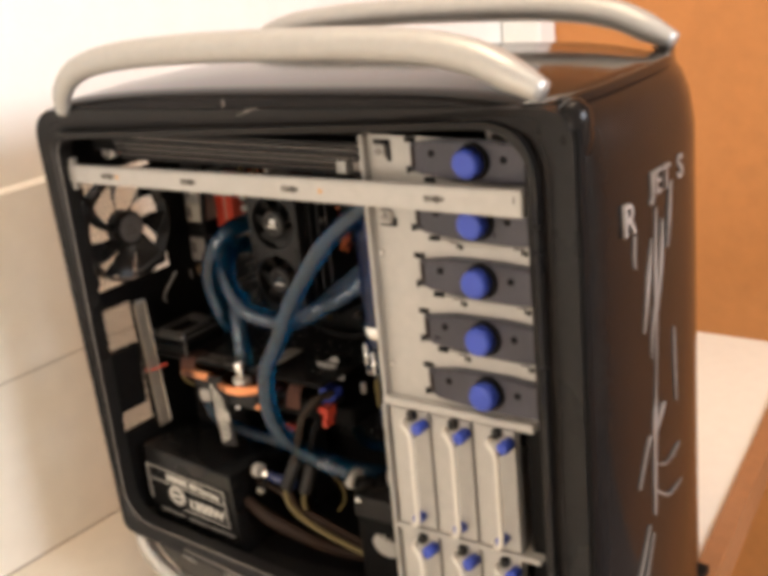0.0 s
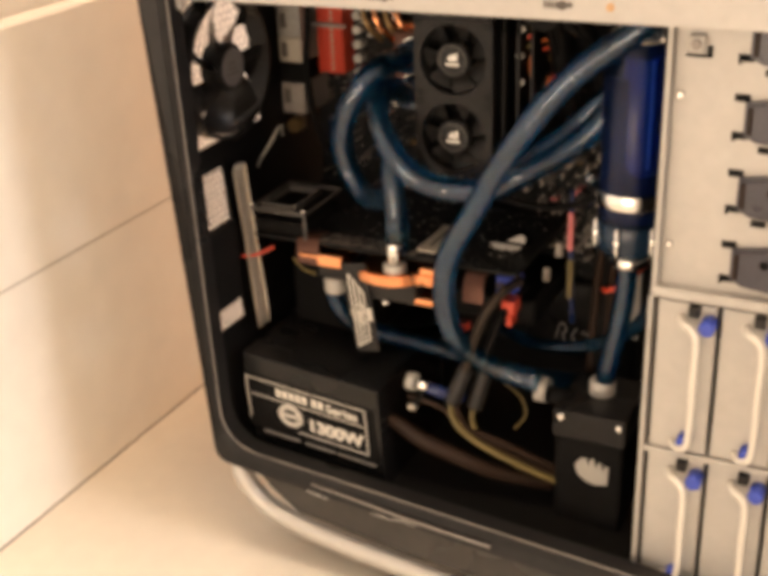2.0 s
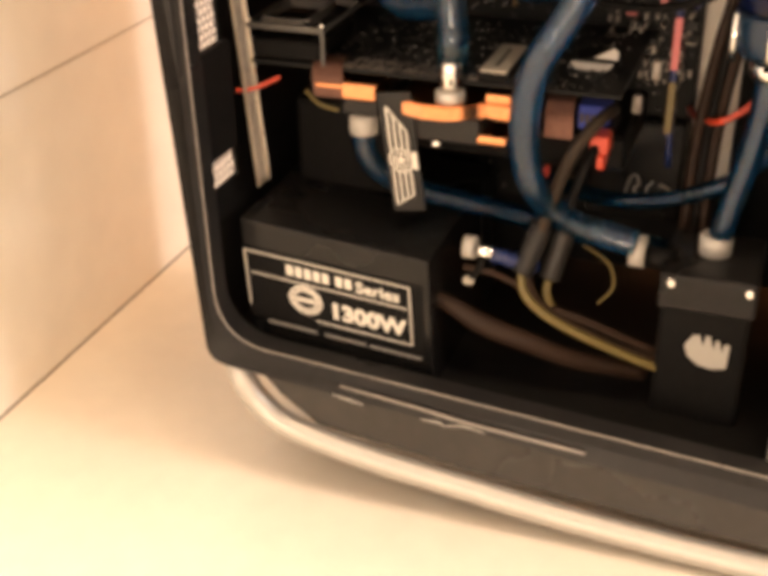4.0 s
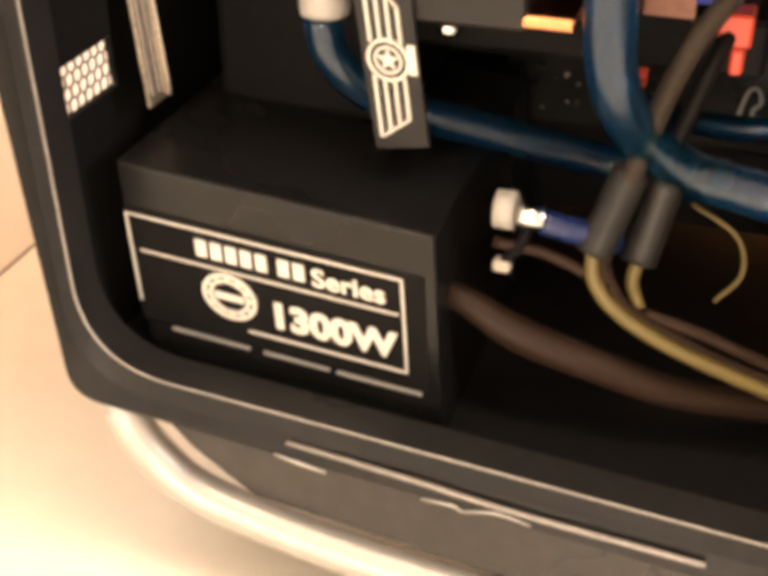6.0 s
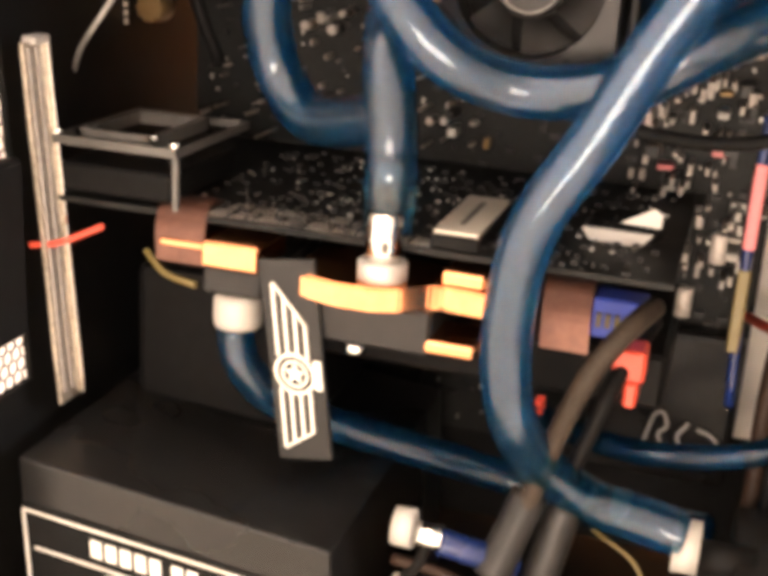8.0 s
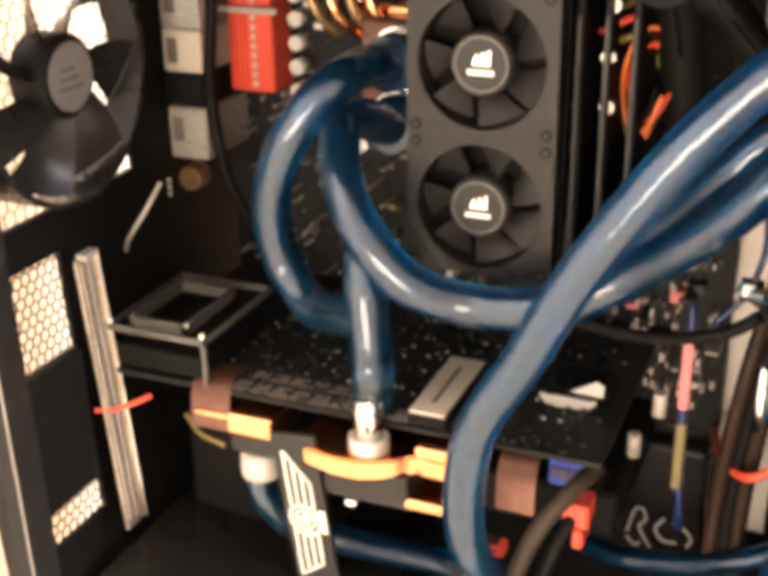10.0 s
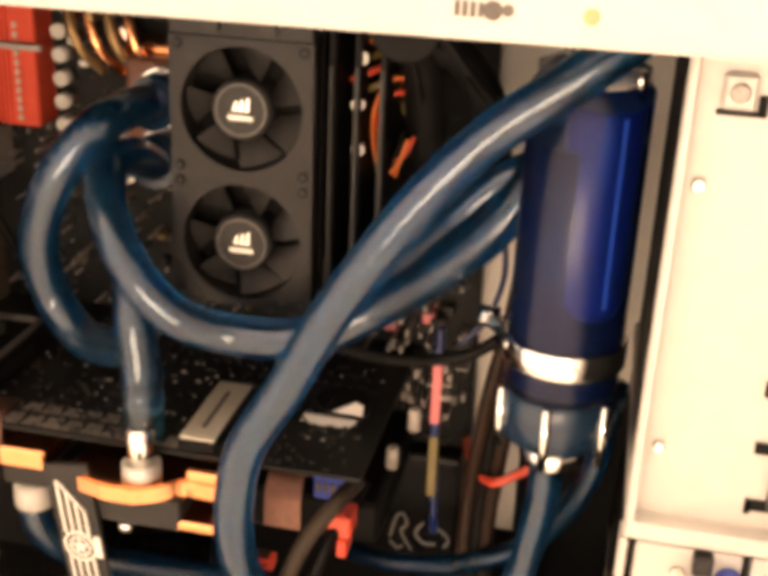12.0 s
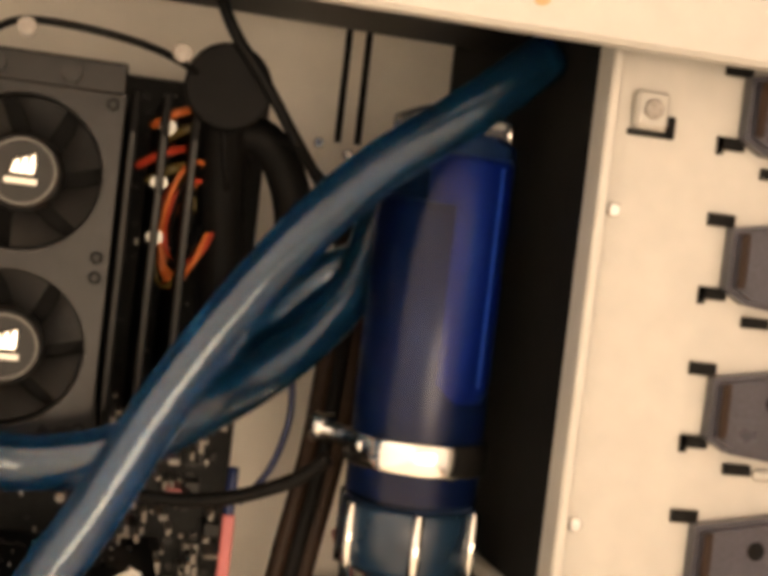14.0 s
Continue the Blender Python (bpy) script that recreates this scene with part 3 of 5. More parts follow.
# ---- drive cage ----
cage = thing("drive_cage", "bare steel drive cage with dark latches and blue buttons", "drive cage", (0.44, 0.03, 0.29))
part("cage_side", box((0.3730, 0.030, 0.285), (0.531, 0.033, 0.5125)), STEEL, cage)
part("cage_lip", box((0.3690, 0.022, 0.289), (0.3725, 0.034, 0.5135), 0.0008), STEEL, cage, "rolled steel lip")
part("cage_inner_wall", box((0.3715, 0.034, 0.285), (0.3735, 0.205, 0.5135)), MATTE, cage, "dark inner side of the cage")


def screw_into_part(at, r, parent, mat=None):
    s = part("screw", lathe([(r * 0.7, -0.0018), (r, -0.0008), (r, 0.001)], at, "y", 14), mat or CHROME, parent, "small bright screw")
    return s


for k in range(5):
    z = 0.4976 - 0.0467 * k
    bm = bmesh.new()
    plate_into(bm, [(0.4165, z - 0.009), (0.424, z - 0.013), (0.455, z - 0.0165), (0.500, z - 0.0175), (0.5285, z - 0.015), (0.5285, z + 0.0125), (0.490, z + 0.0155), (0.445, z + 0.0150), (0.4165, z + 0.0105)], 0.0235, 0.0300)
    bmesh.ops.bevel(bm, geom=[e for e in bm.edges if all(v.co.y < 0.024 for v in e.verts)], offset=0.0018, segments=2, affect="EDGES")
    latch = part("latch", bm, SMOKE, cage, "smoked plastic sliding latch")
    part("button", lathe([(0.0085, -0.0018), (0.0105, -0.0008), (0.0112, 0.0008), (0.0115, 0.012)], (0.4735, 0.012, z), "y", 28), BLUE, latch, "round blue button")
    part("button_collar", lathe([(0.0135, 0.0), (0.0140, 0.004)], (0.4745, 0.0205, z), "y", 28), MATTE, latch)
    part("latch_rib", box((0.4185, 0.0225, z - 0.008), (0.4215, 0.0236, z + 0.009), 0.0006), BROWN, latch)
    for dx, dz in ((0.437, 0.004), (0.500, 0.002)):
        part("latch_dimple", lathe([(0.0030, -0.0002), (0.0030, 0.0004)], (dx, 0.0233, z + dz), "y", 12), MATTE, latch)
    for dz in (0.0125, -0.0105):
        part("slot", box((0.4095, 0.0285, z + dz - 0.002), (0.4185, 0.0302, z + dz + 0.002)), MATTE, cage, "black slot")
    part("slot", box((0.4095, 0.0285, z + dz - 0.0035), (0.4115, 0.0302, z + dz + 0.002)), MATTE, cage, "black slot")
    if k < 4:
        part("tab", box((0.436, 0.0275, z - 0.0215), (0.5285, 0.0302, z - 0.0175), 0.0012), STEEL, cage, "bent steel strip")
        for tx in (0.449, 0.506):
            part("tab", box((tx - 0.004, 0.0245, z - 0.0240), (tx + 0.004, 0.0290, z - 0.0190), 0.0008), STEEL, cage, "bent steel tab")
            part("slot", box((tx + 0.0042, 0.0280, z - 0.0250), (tx + 0.0062, 0.0301, z - 0.0185)), MATTE, cage, "black slot")
        part("slot", box((0.4255, 0.0280, z - 0.0200), (0.4345, 0.0301, z - 0.0165)), MATTE, cage, "black slot")
for zc, s in ((0.5000, 1), (0.4470, -1)):
    part("slot", box((0.3915, 0.0285, zc - 0.008), (0.3945, 0.0302, zc + (0.009 if s > 0 else -0.001)), 0.0004), MATTE, cage, "black slot")
    part("slot", box((0.3790, 0.0285, zc + (0.0055 if s > 0 else -0.008)), (0.3945, 0.0302, zc + (0.009 if s > 0 else -0.0062)), 0.0004), MATTE, cage, "black slot")
    part("slide_tab", box((0.3800, 0.0262, zc - 0.0058), (0.3908, 0.0300, zc + 0.0058), 0.0012), STEEL, cage, "steel sliding tab")
    part("rivet", lathe([(0.0026, -0.0008), (0.0032, 0), (0.0032, 0.001)], (0.3853, 0.0254, zc), "y", 14), WORN, cage)
for zc in (0.4155, 0.3185):
    screw_into_part((0.3772, 0.0290, zc), 0.0024, cage)

# ---- hard drive cage ----
hdd = thing("hard_drive_cage", "steel hard drive cage with six upright white trays", "drive cage", (0.44, 0.03, 0.06))
part("cage_top", box((0.369, 0.021, 0.2835), (0.5135, 0.2, 0.2905), 0.0012), STEEL, hdd)
part("cage_mid", box((0.370, 0.0215, 0.1663), (0.5135, 0.2, 0.1707), 0.0008), STEEL, hdd)
part("cage_lip", box((0.3680, 0.0205, 0.062), (0.3712, 0.034, 0.2835), 0.0008), STEEL, hdd, "rolled steel lip")
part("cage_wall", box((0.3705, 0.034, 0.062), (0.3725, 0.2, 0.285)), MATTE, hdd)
for row, (z0, z1) in enumerate(((0.1715, 0.2815), (0.0620, 0.1655))):
    for col in range(3):
        x0 = 0.3740 + 0.0410 * col
        tray = part("tray", box((x0, 0.0240, z0), (x0 + 0.0381, 0.034, z1), 0.0010, 2), STEEL, hdd, "pale steel drive tray front")
        hx = x0 + 0.0285
        part("tray_handle", tube([(hx - 0.013, 0.0235, z1 - 0.0105), (hx - 0.010, 0.016, z1 - 0.011), (hx - 0.003, 0.0115, z1 - 0.0135), (hx, 0.0110, z1 - 0.022),
                                  (hx, 0.0110, z1 - 0.05), (hx, 0.0110, z0 + 0.022), (hx - 0.002, 0.0115, z0 + 0.0105), (hx - 0.009, 0.016, z0 + 0.0065), (hx - 0.013, 0.0235, z0 + 0.0065)], 0.0025, 12, 4), PRINT, tray, "pale rod handle")
        part("catch", box((hx - 0.008, 0.0175, z1 - 0.0075), (hx - 0.001, 0.0245, z1 + 0.0005), 0.001), GREY, tray, "grey metal catch")
        part("catch_screw", lathe([(0.0014, -0.001), (0.0016, 0.002)], (hx - 0.0015, 0.0165, z1 - 0.020), "y", 10), INK, tray)
        part("knob", lathe([(0.0040, -0.0012), (0.0052, 0.0), (0.0052, 0.012)], (hx + 0.0055, 0.0115, z1 - 0.0105), "y", 18), BLUE, tray, "blue knob")
        part("knob", lathe([(0.0030, -0.0012), (0.0042, 0.0), (0.0042, 0.010)], (hx - 0.0045, 0.0150, z0 + 0.0115), "y", 18), BLUE, tray, "blue knob")
# shade beside the trays, put in as a matte black sheet
part("shadow_gap", box((0.5005, 0.033, 0.066), (0.531, 0.036, 0.285)), MATTE, hdd, "dark sheet standing for the shade beside the trays")

# ---- power supply ----


def writing(text, size, at, mat, parent, name, bold=0.0):
    cu = bpy.data.curves.new("t", "FONT")
    cu.body, cu.size, cu.extrude, cu.offset = text, size, 0.0002, bold
    tmp = bpy.data.objects.new("t", cu)
    scene.collection.objects.link(tmp)
    bpy.context.view_layer.update()
    me = bpy.data.meshes.new_from_object(tmp)
    bpy.data.objects.remove(tmp)
    me.transform(Matrix.Translation(at) @ Matrix.Rotation(radians(90), 4, "X"))
    me.materials.clear()
    me.materials.append(mat)
    bpy.context.view_layer.update()
    ob = new(name, me)
    ob.parent = parent
    ob.matrix_parent_inverse = parent.matrix_world.inverted()
    return ob


psu = thing("power_supply", "black power supply with silver lettering on its side", "power supply", (0.1, 0.1, 0.0825))
part("body", box((0.0470, 0.0265, 0.0720), (0.1735, 0.176, 0.1765), 0.0015, 2), SATIN, psu)
part("label_plate", box((0.0475, 0.0258, 0.099), (0.1690, 0.0266, 0.156), 0.0002), MATTE, psu, "black label plate")
LY = 0.0250
for lo, hi in (((0.0480, 0.1525), (0.1610, 0.1533)), ((0.0480, 0.1090), (0.0488, 0.1533)), ((0.1602, 0.1065), (0.1610, 0.1533)), ((0.095, 0.1065), (0.1610, 0.1074)), ((0.0520, 0.1352), (0.1585, 0.1359))):
    part("printed_line", box((lo[0], LY, lo[1]), (hi[0], LY + 0.0007, hi[1])), PRINT, psu, "thin silver printed line")
for k in range(7):
    x = 0.0770 + 0.0062 * k + (0.003 if k > 4 else 0)
    part("printed_bar", box((x, LY, 0.1402), (x + 0.0044, LY + 0.0007, 0.1482)), PRINT, psu, "silver printed bar")
writing("Series", 0.0122, (0.1245, LY, 0.1397), PRINT, psu, "lettering", 0.00025)
writing("1300W", 0.0170, (0.1050, LY, 0.1137), PRINT, psu, "lettering", 0.0008)
for r0, r1 in ((0.0115, 0.0098), (0.0085, 0.0070)):
    bm = bmesh.new()
    n = 36
    rings = [[bm.verts.new((0.0885 + r * math.cos(2 * math.pi * k / n), y, 0.1225 + r * math.sin(2 * math.pi * k / n))) for k in range(n)] for r, y in ((r0, LY), (r1, LY), (r1, LY + 0.0008), (r0, LY + 0.0008))]
    for s in range(4):
        for k in range(n):
            bm.faces.new([rings[s][k], rings[s][(k + 1) % n], rings[(s + 1) % 4][(k + 1) % n], rings[(s + 1) % 4][k]])
    bmesh.ops.recalc_face_normals(bm, faces=bm.faces)
    part("emblem_ring", bm, PRINT, psu, "silver round emblem")
part("emblem_bar", box((0.0825, LY, 0.1208), (0.0945, LY + 0.0007, 0.1240)), PRINT, psu)
for k in range(12):
    a = 2 * math.pi * k / 12
    part("emblem_dot", box((0.0885 + 0.0092 * math.cos(a) - 0.0009, LY, 0.1225 + 0.0092 * math.sin(a) - 0.0009), (0.0885 + 0.0092 * math.cos(a) + 0.0009, LY + 0.0006, 0.1225 + 0.0092 * math.sin(a) + 0.0009)), PRINT, psu)
for x0, x1 in ((0.060, 0.094), (0.100, 0.128), (0.131, 0.166)):
    part("vent_line", box((x0, LY + 0.0004, 0.0962), (x1, LY + 0.0016, 0.0974)), SILVER, psu, "pressed line")

settle(psu, Matrix(((0.95, 0, -0.05, 0.0084), (0, 1, 0, 0), (-0.085, 0, 0.85, 0.0286), (0, 0, 0, 1))))

# ---- motherboard ----
rnd = random.Random(7)
board = thing("motherboard", "black motherboard crowded with chips, slots and capacitors", "motherboard", (0.16, 0.2, 0.15))
part("board", box((0.030, 0.200, 0.135), (0.292, 0.2025, 0.455)), PCB, board)
bm = bmesh.new()
for k in range(520):
    x, z = rnd.uniform(0.035, 0.286), rnd.uniform(0.14, 0.45)
    w, h, d = rnd.uniform(0.001, 0.004), rnd.uniform(0.001, 0.003), rnd.uniform(0.0008, 0.003)
    box_into(bm, (x, 0.200 - d, z), (x + w, 0.2005, z + h))
chips = part("chip_scatter", bm, GREY, board, "scatter of small dark chips")
tagged(chips, kind="stuff")
bm = bmesh.new()
for k in range(150):
    x, z = rnd.uniform(0.035, 0.286), rnd.uniform(0.14, 0.45)
    s = rnd.uniform(0.0006, 0.0014)
    box_into(bm, (x, 0.199, z), (x + s, 0.2004, z + s * rnd.choice((1, 2))))
bits = part("solder_scatter", bm, SOLDER, board, "scatter of bright solder points")
tagged(bits, kind="stuff")


def capacitor(x, z, r, h, parent, mat=None):
    part("capacitor", lathe([(r, -h), (r, 0.0)], (x, 0.200, z), "y", 12), mat or STEEL, parent, "small metal capacitor")


for k in range(5):
    capacitor(0.0752, 0.3640 + 0.0118 * k, 0.0038, 0.012, board)
for k in range(9):
    capacitor(rnd.uniform(0.06, 0.27), rnd.uniform(0.15, 0.33), rnd.uniform(0.0014, 0.0024), 0.009, board, WORN)
for k in range(7):
    capacitor(rnd.uniform(0.085, 0.110), rnd.uniform(0.300, 0.375), rnd.uniform(0.0012, 0.0022), 0.010, board, WORN)
# red heat spreader and the column of ports at the rear
spreader = part("heat_spreader", box((0.0430, 0.180, 0.3640), (0.0670, 0.2003, 0.425), 0.001), RED, board, "red slotted heat spreader")
for k in range(11):
    part("spreader_slot", box((0.0560, 0.1790, 0.3670 + 0.0046 * k), (0.0582, 0.1802, 0.3698 + 0.0046 * k)), CREAM, spreader)
for k in range(4):
    part("spreader_fin", box((0.0442 + 0.0026 * k, 0.1785, 0.3650), (0.0452 + 0.0026 * k, 0.1802, 0.424)), RED, spreader)
part("spreader_bar", box((0.0400, 0.176, 0.4030), (0.0720, 0.179, 0.4062), 0.0006), SOLDER, spreader, "pale metal bar")
for z0, z1, mat, lab in ((0.3975, 0.4300, SOLDER, "dull steel port block"), (0.3765, 0.3970, CREAM, "pale port block"), (0.3600, 0.3755, MATTE, "black port block"), (0.3330, 0.3590, WORN, "dull steel port block"), (0.4305, 0.4500, BLACK, "black port block")):
    part("port_block", box((0.0185, 0.158, z0), (0.0400, 0.2003, z1), 0.0008), mat, board, lab)
for z in (0.342, 0.381, 0.405):
    part("port_mouth", box((0.0215, 0.1572, z), (0.0270, 0.1582, z + 0.012)), INK, board, "dark port mouth")
spool = part("coil", lathe([(0.0050, -0.012), (0.0064, -0.0105), (0.0064, -0.001), (0.0050, 0.0)], (0.0265, 0.172, 0.3215), "y", 20), BRASS, board, "brass wound coil")
for k in range(10):
    a = 2 * math.pi * k / 10
    part("winding", lathe([(0.0011, 0.0), (0.0011, 0.012)], (0.0265 + 0.0052 * math.cos(a), 0.1595, 0.3215 + 0.0052 * math.sin(a)), "y", 6), BRASS, spool)
# white blocks stand for light showing through small rear grille holes
for k in range(6):
    part("pin", box((0.0170 + 0.0027 * (k % 2), 0.150, 0.3150 + 0.0035 * (k // 2)), (0.0187 + 0.0027 * (k % 2), 0.1515, 0.3172 + 0.0035 * (k // 2))), WHITE, board, "white dot standing for a bright grille hole")
part("rear_cable", tube([(0.046, 0.165, 0.455), (0.0465, 0.160, 0.41), (0.0440, 0.158, 0.37), (0.0490, 0.158, 0.33), (0.058, 0.165, 0.300)], 0.0030, 10, 6), MATTE, board, "black cable beside the ports")
part("rear_cable", tube([(0.020, 0.110, 0.300), (0.030, 0.100, 0.312), (0.040, 0.100, 0.326), (0.0445, 0.108, 0.338)], 0.0011, 10, 6), SOLDER, board, "pale cable loop")
# bright odds and ends round the processor
br = random.Random(21)
bm = bmesh.new()
for k in range(110):
    x, z, w = br.uniform(0.036, 0.165), br.uniform(0.265, 0.362), br.uniform(0.0005, 0.0014)
    y = br.uniform(0.180, 0.199)
    box_into(bm, (x, y, z), (x + w, 0.2004, z + w * br.choice((1, 1, 2))))
tagged(part("solder_scatter", bm, WORN, board, "scatter of bright solder points"), kind="stuff")
bm = bmesh.new()
for k in range(120):
    x, z, w = br.uniform(0.232, 0.286), br.uniform(0.225, 0.325), br.uniform(0.0008, 0.0022)
    y = br.uniform(0.180, 0.199)
    box_into(bm, (x, y, z), (x + w, 0.2004, z + w * br.choice((1, 2, 3))))
tagged(part("solder_scatter", bm, WORN, board, "scatter of dull metal points"), kind="stuff")
for k in range(16):
    x, z = br.uniform(0.080, 0.128), br.uniform(0.395, 0.440)
    w, h = br.uniform(0.003, 0.009), br.uniform(0.002, 0.006)
    part("clip", box((x, br.uniform(0.168, 0.185), z), (x + w, 0.2003, z + h), 0.0006), (COPPER, SOLDER, CHROME, STEEL, BRASS)[k % 5], board, "small bright metal clip")
for k in range(4):
    x = 0.086 + 0.010 * k
    part("heat_pipe", tube([(x, 0.185, 0.442), (x + 0.004, 0.172, 0.425), (x + 0.010, 0.170, 0.408), (x + 0.018, 0.178, 0.396)], 0.0024, 10, 5), COPPER if k % 2 else BRASS, board, "bent copper heat pipe")
for k in range(26):
    x, z = br.uniform(0.232, 0.284), br.uniform(0.232, 0.312)
    w, h, d = br.uniform(0.002, 0.007), br.uniform(0.0015, 0.006), br.uniform(0.004, 0.020)
    part("connector_block", box((x, 0.200 - d, z), (x + w, 0.2003, z + h), 0.0005), (WORN, SOLDER, GREY, WHITE, GREY, BRASS, PINK)[k % 7] if k % 3 else GREY, board, "small connector block")
for k in range(30):
    x, z = br.uniform(0.085, 0.170), br.uniform(0.270, 0.345)
    w, h, d = br.uniform(0.002, 0.006), br.uniform(0.0015, 0.005), br.uniform(0.003, 0.014)
    part("connector_block", box((x, 0.200 - d, z), (x + w, 0.2003, z + h), 0.0005), (WORN, GREY, SOLDER, GREY, BRASS)[k % 5], board, "small connector block")
for k in range(6):
    part("memory_slot", box((0.176 + 0.0098 * k, 0.188, 0.305), (0.181 + 0.0098 * k, 0.2003, 0.445), 0.0006), MATTE, board, "black memory slot")
for z in (0.215, 0.185, 0.158):
    part("card_slot", box((0.045, 0.189, z), (0.150, 0.2003, z + 0.006), 0.0006), MATTE, board, "black card slot")
part("chipset_cooler", box((0.228, 0.185, 0.136), (0.291, 0.2003, 0.205), 0.003, 2), BLACK, board, "black chipset cooler")
for pts in ([(0.240, 0.171), (0.243, 0.184), (0.247, 0.186), (0.249, 0.180), (0.246, 0.175), (0.252, 0.164)], [(0.258, 0.183), (0.254, 0.176), (0.258, 0.170), (0.265, 0.170)], [(0.262, 0.181), (0.268, 0.179), (0.272, 0.174), (0.270, 0.169)], [(0.240, 0.168), (0.244, 0.164), (0.247, 0.166)]):
    part("cooler_scroll", tube([(x + 0.0145, 0.1840, z - 0.0185) for x, z in pts], 0.0009, 6, 4), STEEL, board, "silver scroll on the cooler")

# ---- processor block ----
cpu = thing("processor_block", "copper processor water block with two hose fittings", "water block", (0.14, 0.17, 0.38))
part("base", box((0.115, 0.176, 0.345), (0.172, 0.1995, 0.412), 0.002, 2), COPPER, cpu)
part("top_plate", box((0.120, 0.165, 0.350), (0.167, 0.177, 0.407), 0.002, 2), DULLCOPPER, cpu)
for z in (0.392, 0.364):
    part("fitting", lathe([(0.0125, -0.022), (0.0125, 0.0)], (0.142, 0.165, z), "y", 20), TEAL, cpu, "dark hose fitting")
    part("clip_ring", lathe([(0.0135, -0.008), (0.0135, 0.0)], (0.142, 0.166, z), "y", 20), CHROME, cpu)
for x, z in ((0.112, 0.342), (0.174, 0.342), (0.112, 0.414), (0.174, 0.414)):
    part("mount_screw", lathe([(0.003, -0.016), (0.0045, -0.012), (0.0045, 0.0)], (x, 0.198, z), "y", 12), CHROME, cpu)
for k in range(10):
    part("fin", box((0.150 + 0.0024 * k, 0.150, 0.415), (0.1512 + 0.0024 * k, 0.199, 0.440), 0), DULLCOPPER if k % 2 else WORN, cpu)

# ---- memory with twin fan ----
ram = thing("memory_fan", "black twin fan module over the memory", "fan module", (0.2, 0.1, 0.32))
MX, MY = 0.2012, 0.094
holes = [0.4070, 0.3500]
bm = bmesh.new()
x0, x1, z0, z1 = 0.1712, 0.2312, 0.3215, 0.4420
n = 32
# front plate built as square rings round each fan opening
for zc in holes:
    ring_o, ring_i = [], []
    for k in range(n):
        a = 2 * math.pi * k / n
        c, s = math.cos(a), math.sin(a)
        q = 1 / max(abs(c), abs(s))
        ring_o.append((MX + c * q * 0.0300, zc + max(min(s * q * 0.0285, 0.0285), -0.0285)))
        ring_i.append((MX + c * 0.0256, zc + s * 0.0256))
    ring_into(bm, ring_o, ring_i, MY, MY + 0.012)
part("plate", bm, BLACK, ram, "black twin fan plate")
part("plate_top", box((x0, MY, 0.4355), (x1, MY + 0.012, 0.4460), 0.0008), BLACK, ram)
part("back_plate", box((x0, MY + 0.016, z0), (x1, MY + 0.020, 0.444)), MATTE, ram)
for zc in holes:
    part("hub", lathe([(0.0095, -0.0012), (0.0116, -0.0006), (0.0126, 0.0006), (0.0130, 0.012)], (MX, MY + 0.001, zc), "y", 28), GREY, ram, "grey hub with a silver mark")
    for j in range(3):
        bm = bmesh.new()
        mx = MX - 0.0034 + 0.0025 * j
        plate_into(bm, [(mx, zc - 0.0005), (mx + 0.0012, zc + 0.0034 + 0.0010 * j), (mx + 0.0022, zc + 0.0040 + 0.0008 * j), (mx + 0.0021, zc - 0.0003)], MY - 0.0008, MY - 0.0002)
        part("hub_mark", bm, CHROME, ram, "silver mark")
    ring_r = [(math.cos(2 * math.pi * q / 28), math.sin(2 * math.pi * q / 28)) for q in range(28)]
    part("hub_ring", ring_into(bmesh.new(), [(MX + 0.0108 * c, zc + 0.0108 * s) for c, s in ring_r], [(MX + 0.0101 * c, zc + 0.0101 * s) for c, s in ring_r], MY - 0.0006, MY + 0.0004), FRAMEGREY, ram, "thin grey ring")
    part("hub_mark", box((MX - 0.0052, MY - 0.0006, zc - 0.0040), (MX + 0.0050, MY + 0.0002, zc - 0.0022)), PRINT, ram)
    for k in range(7):
        bm = blade(bmesh.new(), 0, 0, 0.0, 0.008, 0.0124, 0.0248, radians(20 + 51.4 * k), radians(34), radians(10), 0.0008)
        for vv in bm.verts:
            vv.co = Vector((MX + vv.co.y, MY + 0.004 + vv.co.x, zc + vv.co.z))
        part("blade", bm, GREY, ram)
    for sx, sz in ((1, 1), (-1, 1), (1, -1), (-1, -1)):
        part("screw_hole", lathe([(0.0022, -0.0004), (0.0022, 0.0005)], (MX + sx * 0.0262, MY, zc + sz * 0.0252), "y", 12), MATTE, ram)
        part("screw_eye", lathe([(0.0011, -0.0008), (0.0011, 0.0)], (MX + sx * 0.0262, MY, zc + sz * 0.0252), "y", 8), GREY, ram)
for x in (0.190, 0.2135):
    part("thumb_screw", lathe([(0.0032, -0.003), (0.0034, 0.0)], (x, MY, 0.4405), "y", 14), GREY, ram, "grey thumb screw")
for k in range(3):
    part("memory_stick", box((0.2335 + 0.0105 * k, 0.108, 0.318), (0.2365 + 0.0105 * k, 0.199, 0.440), 0.0006), MATTE, ram, "black memory stick")
    part("stick_edge", box((0.2342 + 0.0105 * k, 0.1068, 0.330), (0.2356 + 0.0105 * k, 0.1082, 0.425)), GREY, ram)
part("bracket_wire", tube([(0.183, MY + 0.002, 0.447), (0.20, 0.090, 0.455), (0.24, 0.095, 0.452), (0.262, 0.11, 0.44), (0.270, 0.12, 0.41)], 0.0013, 8, 6), MATTE, ram)
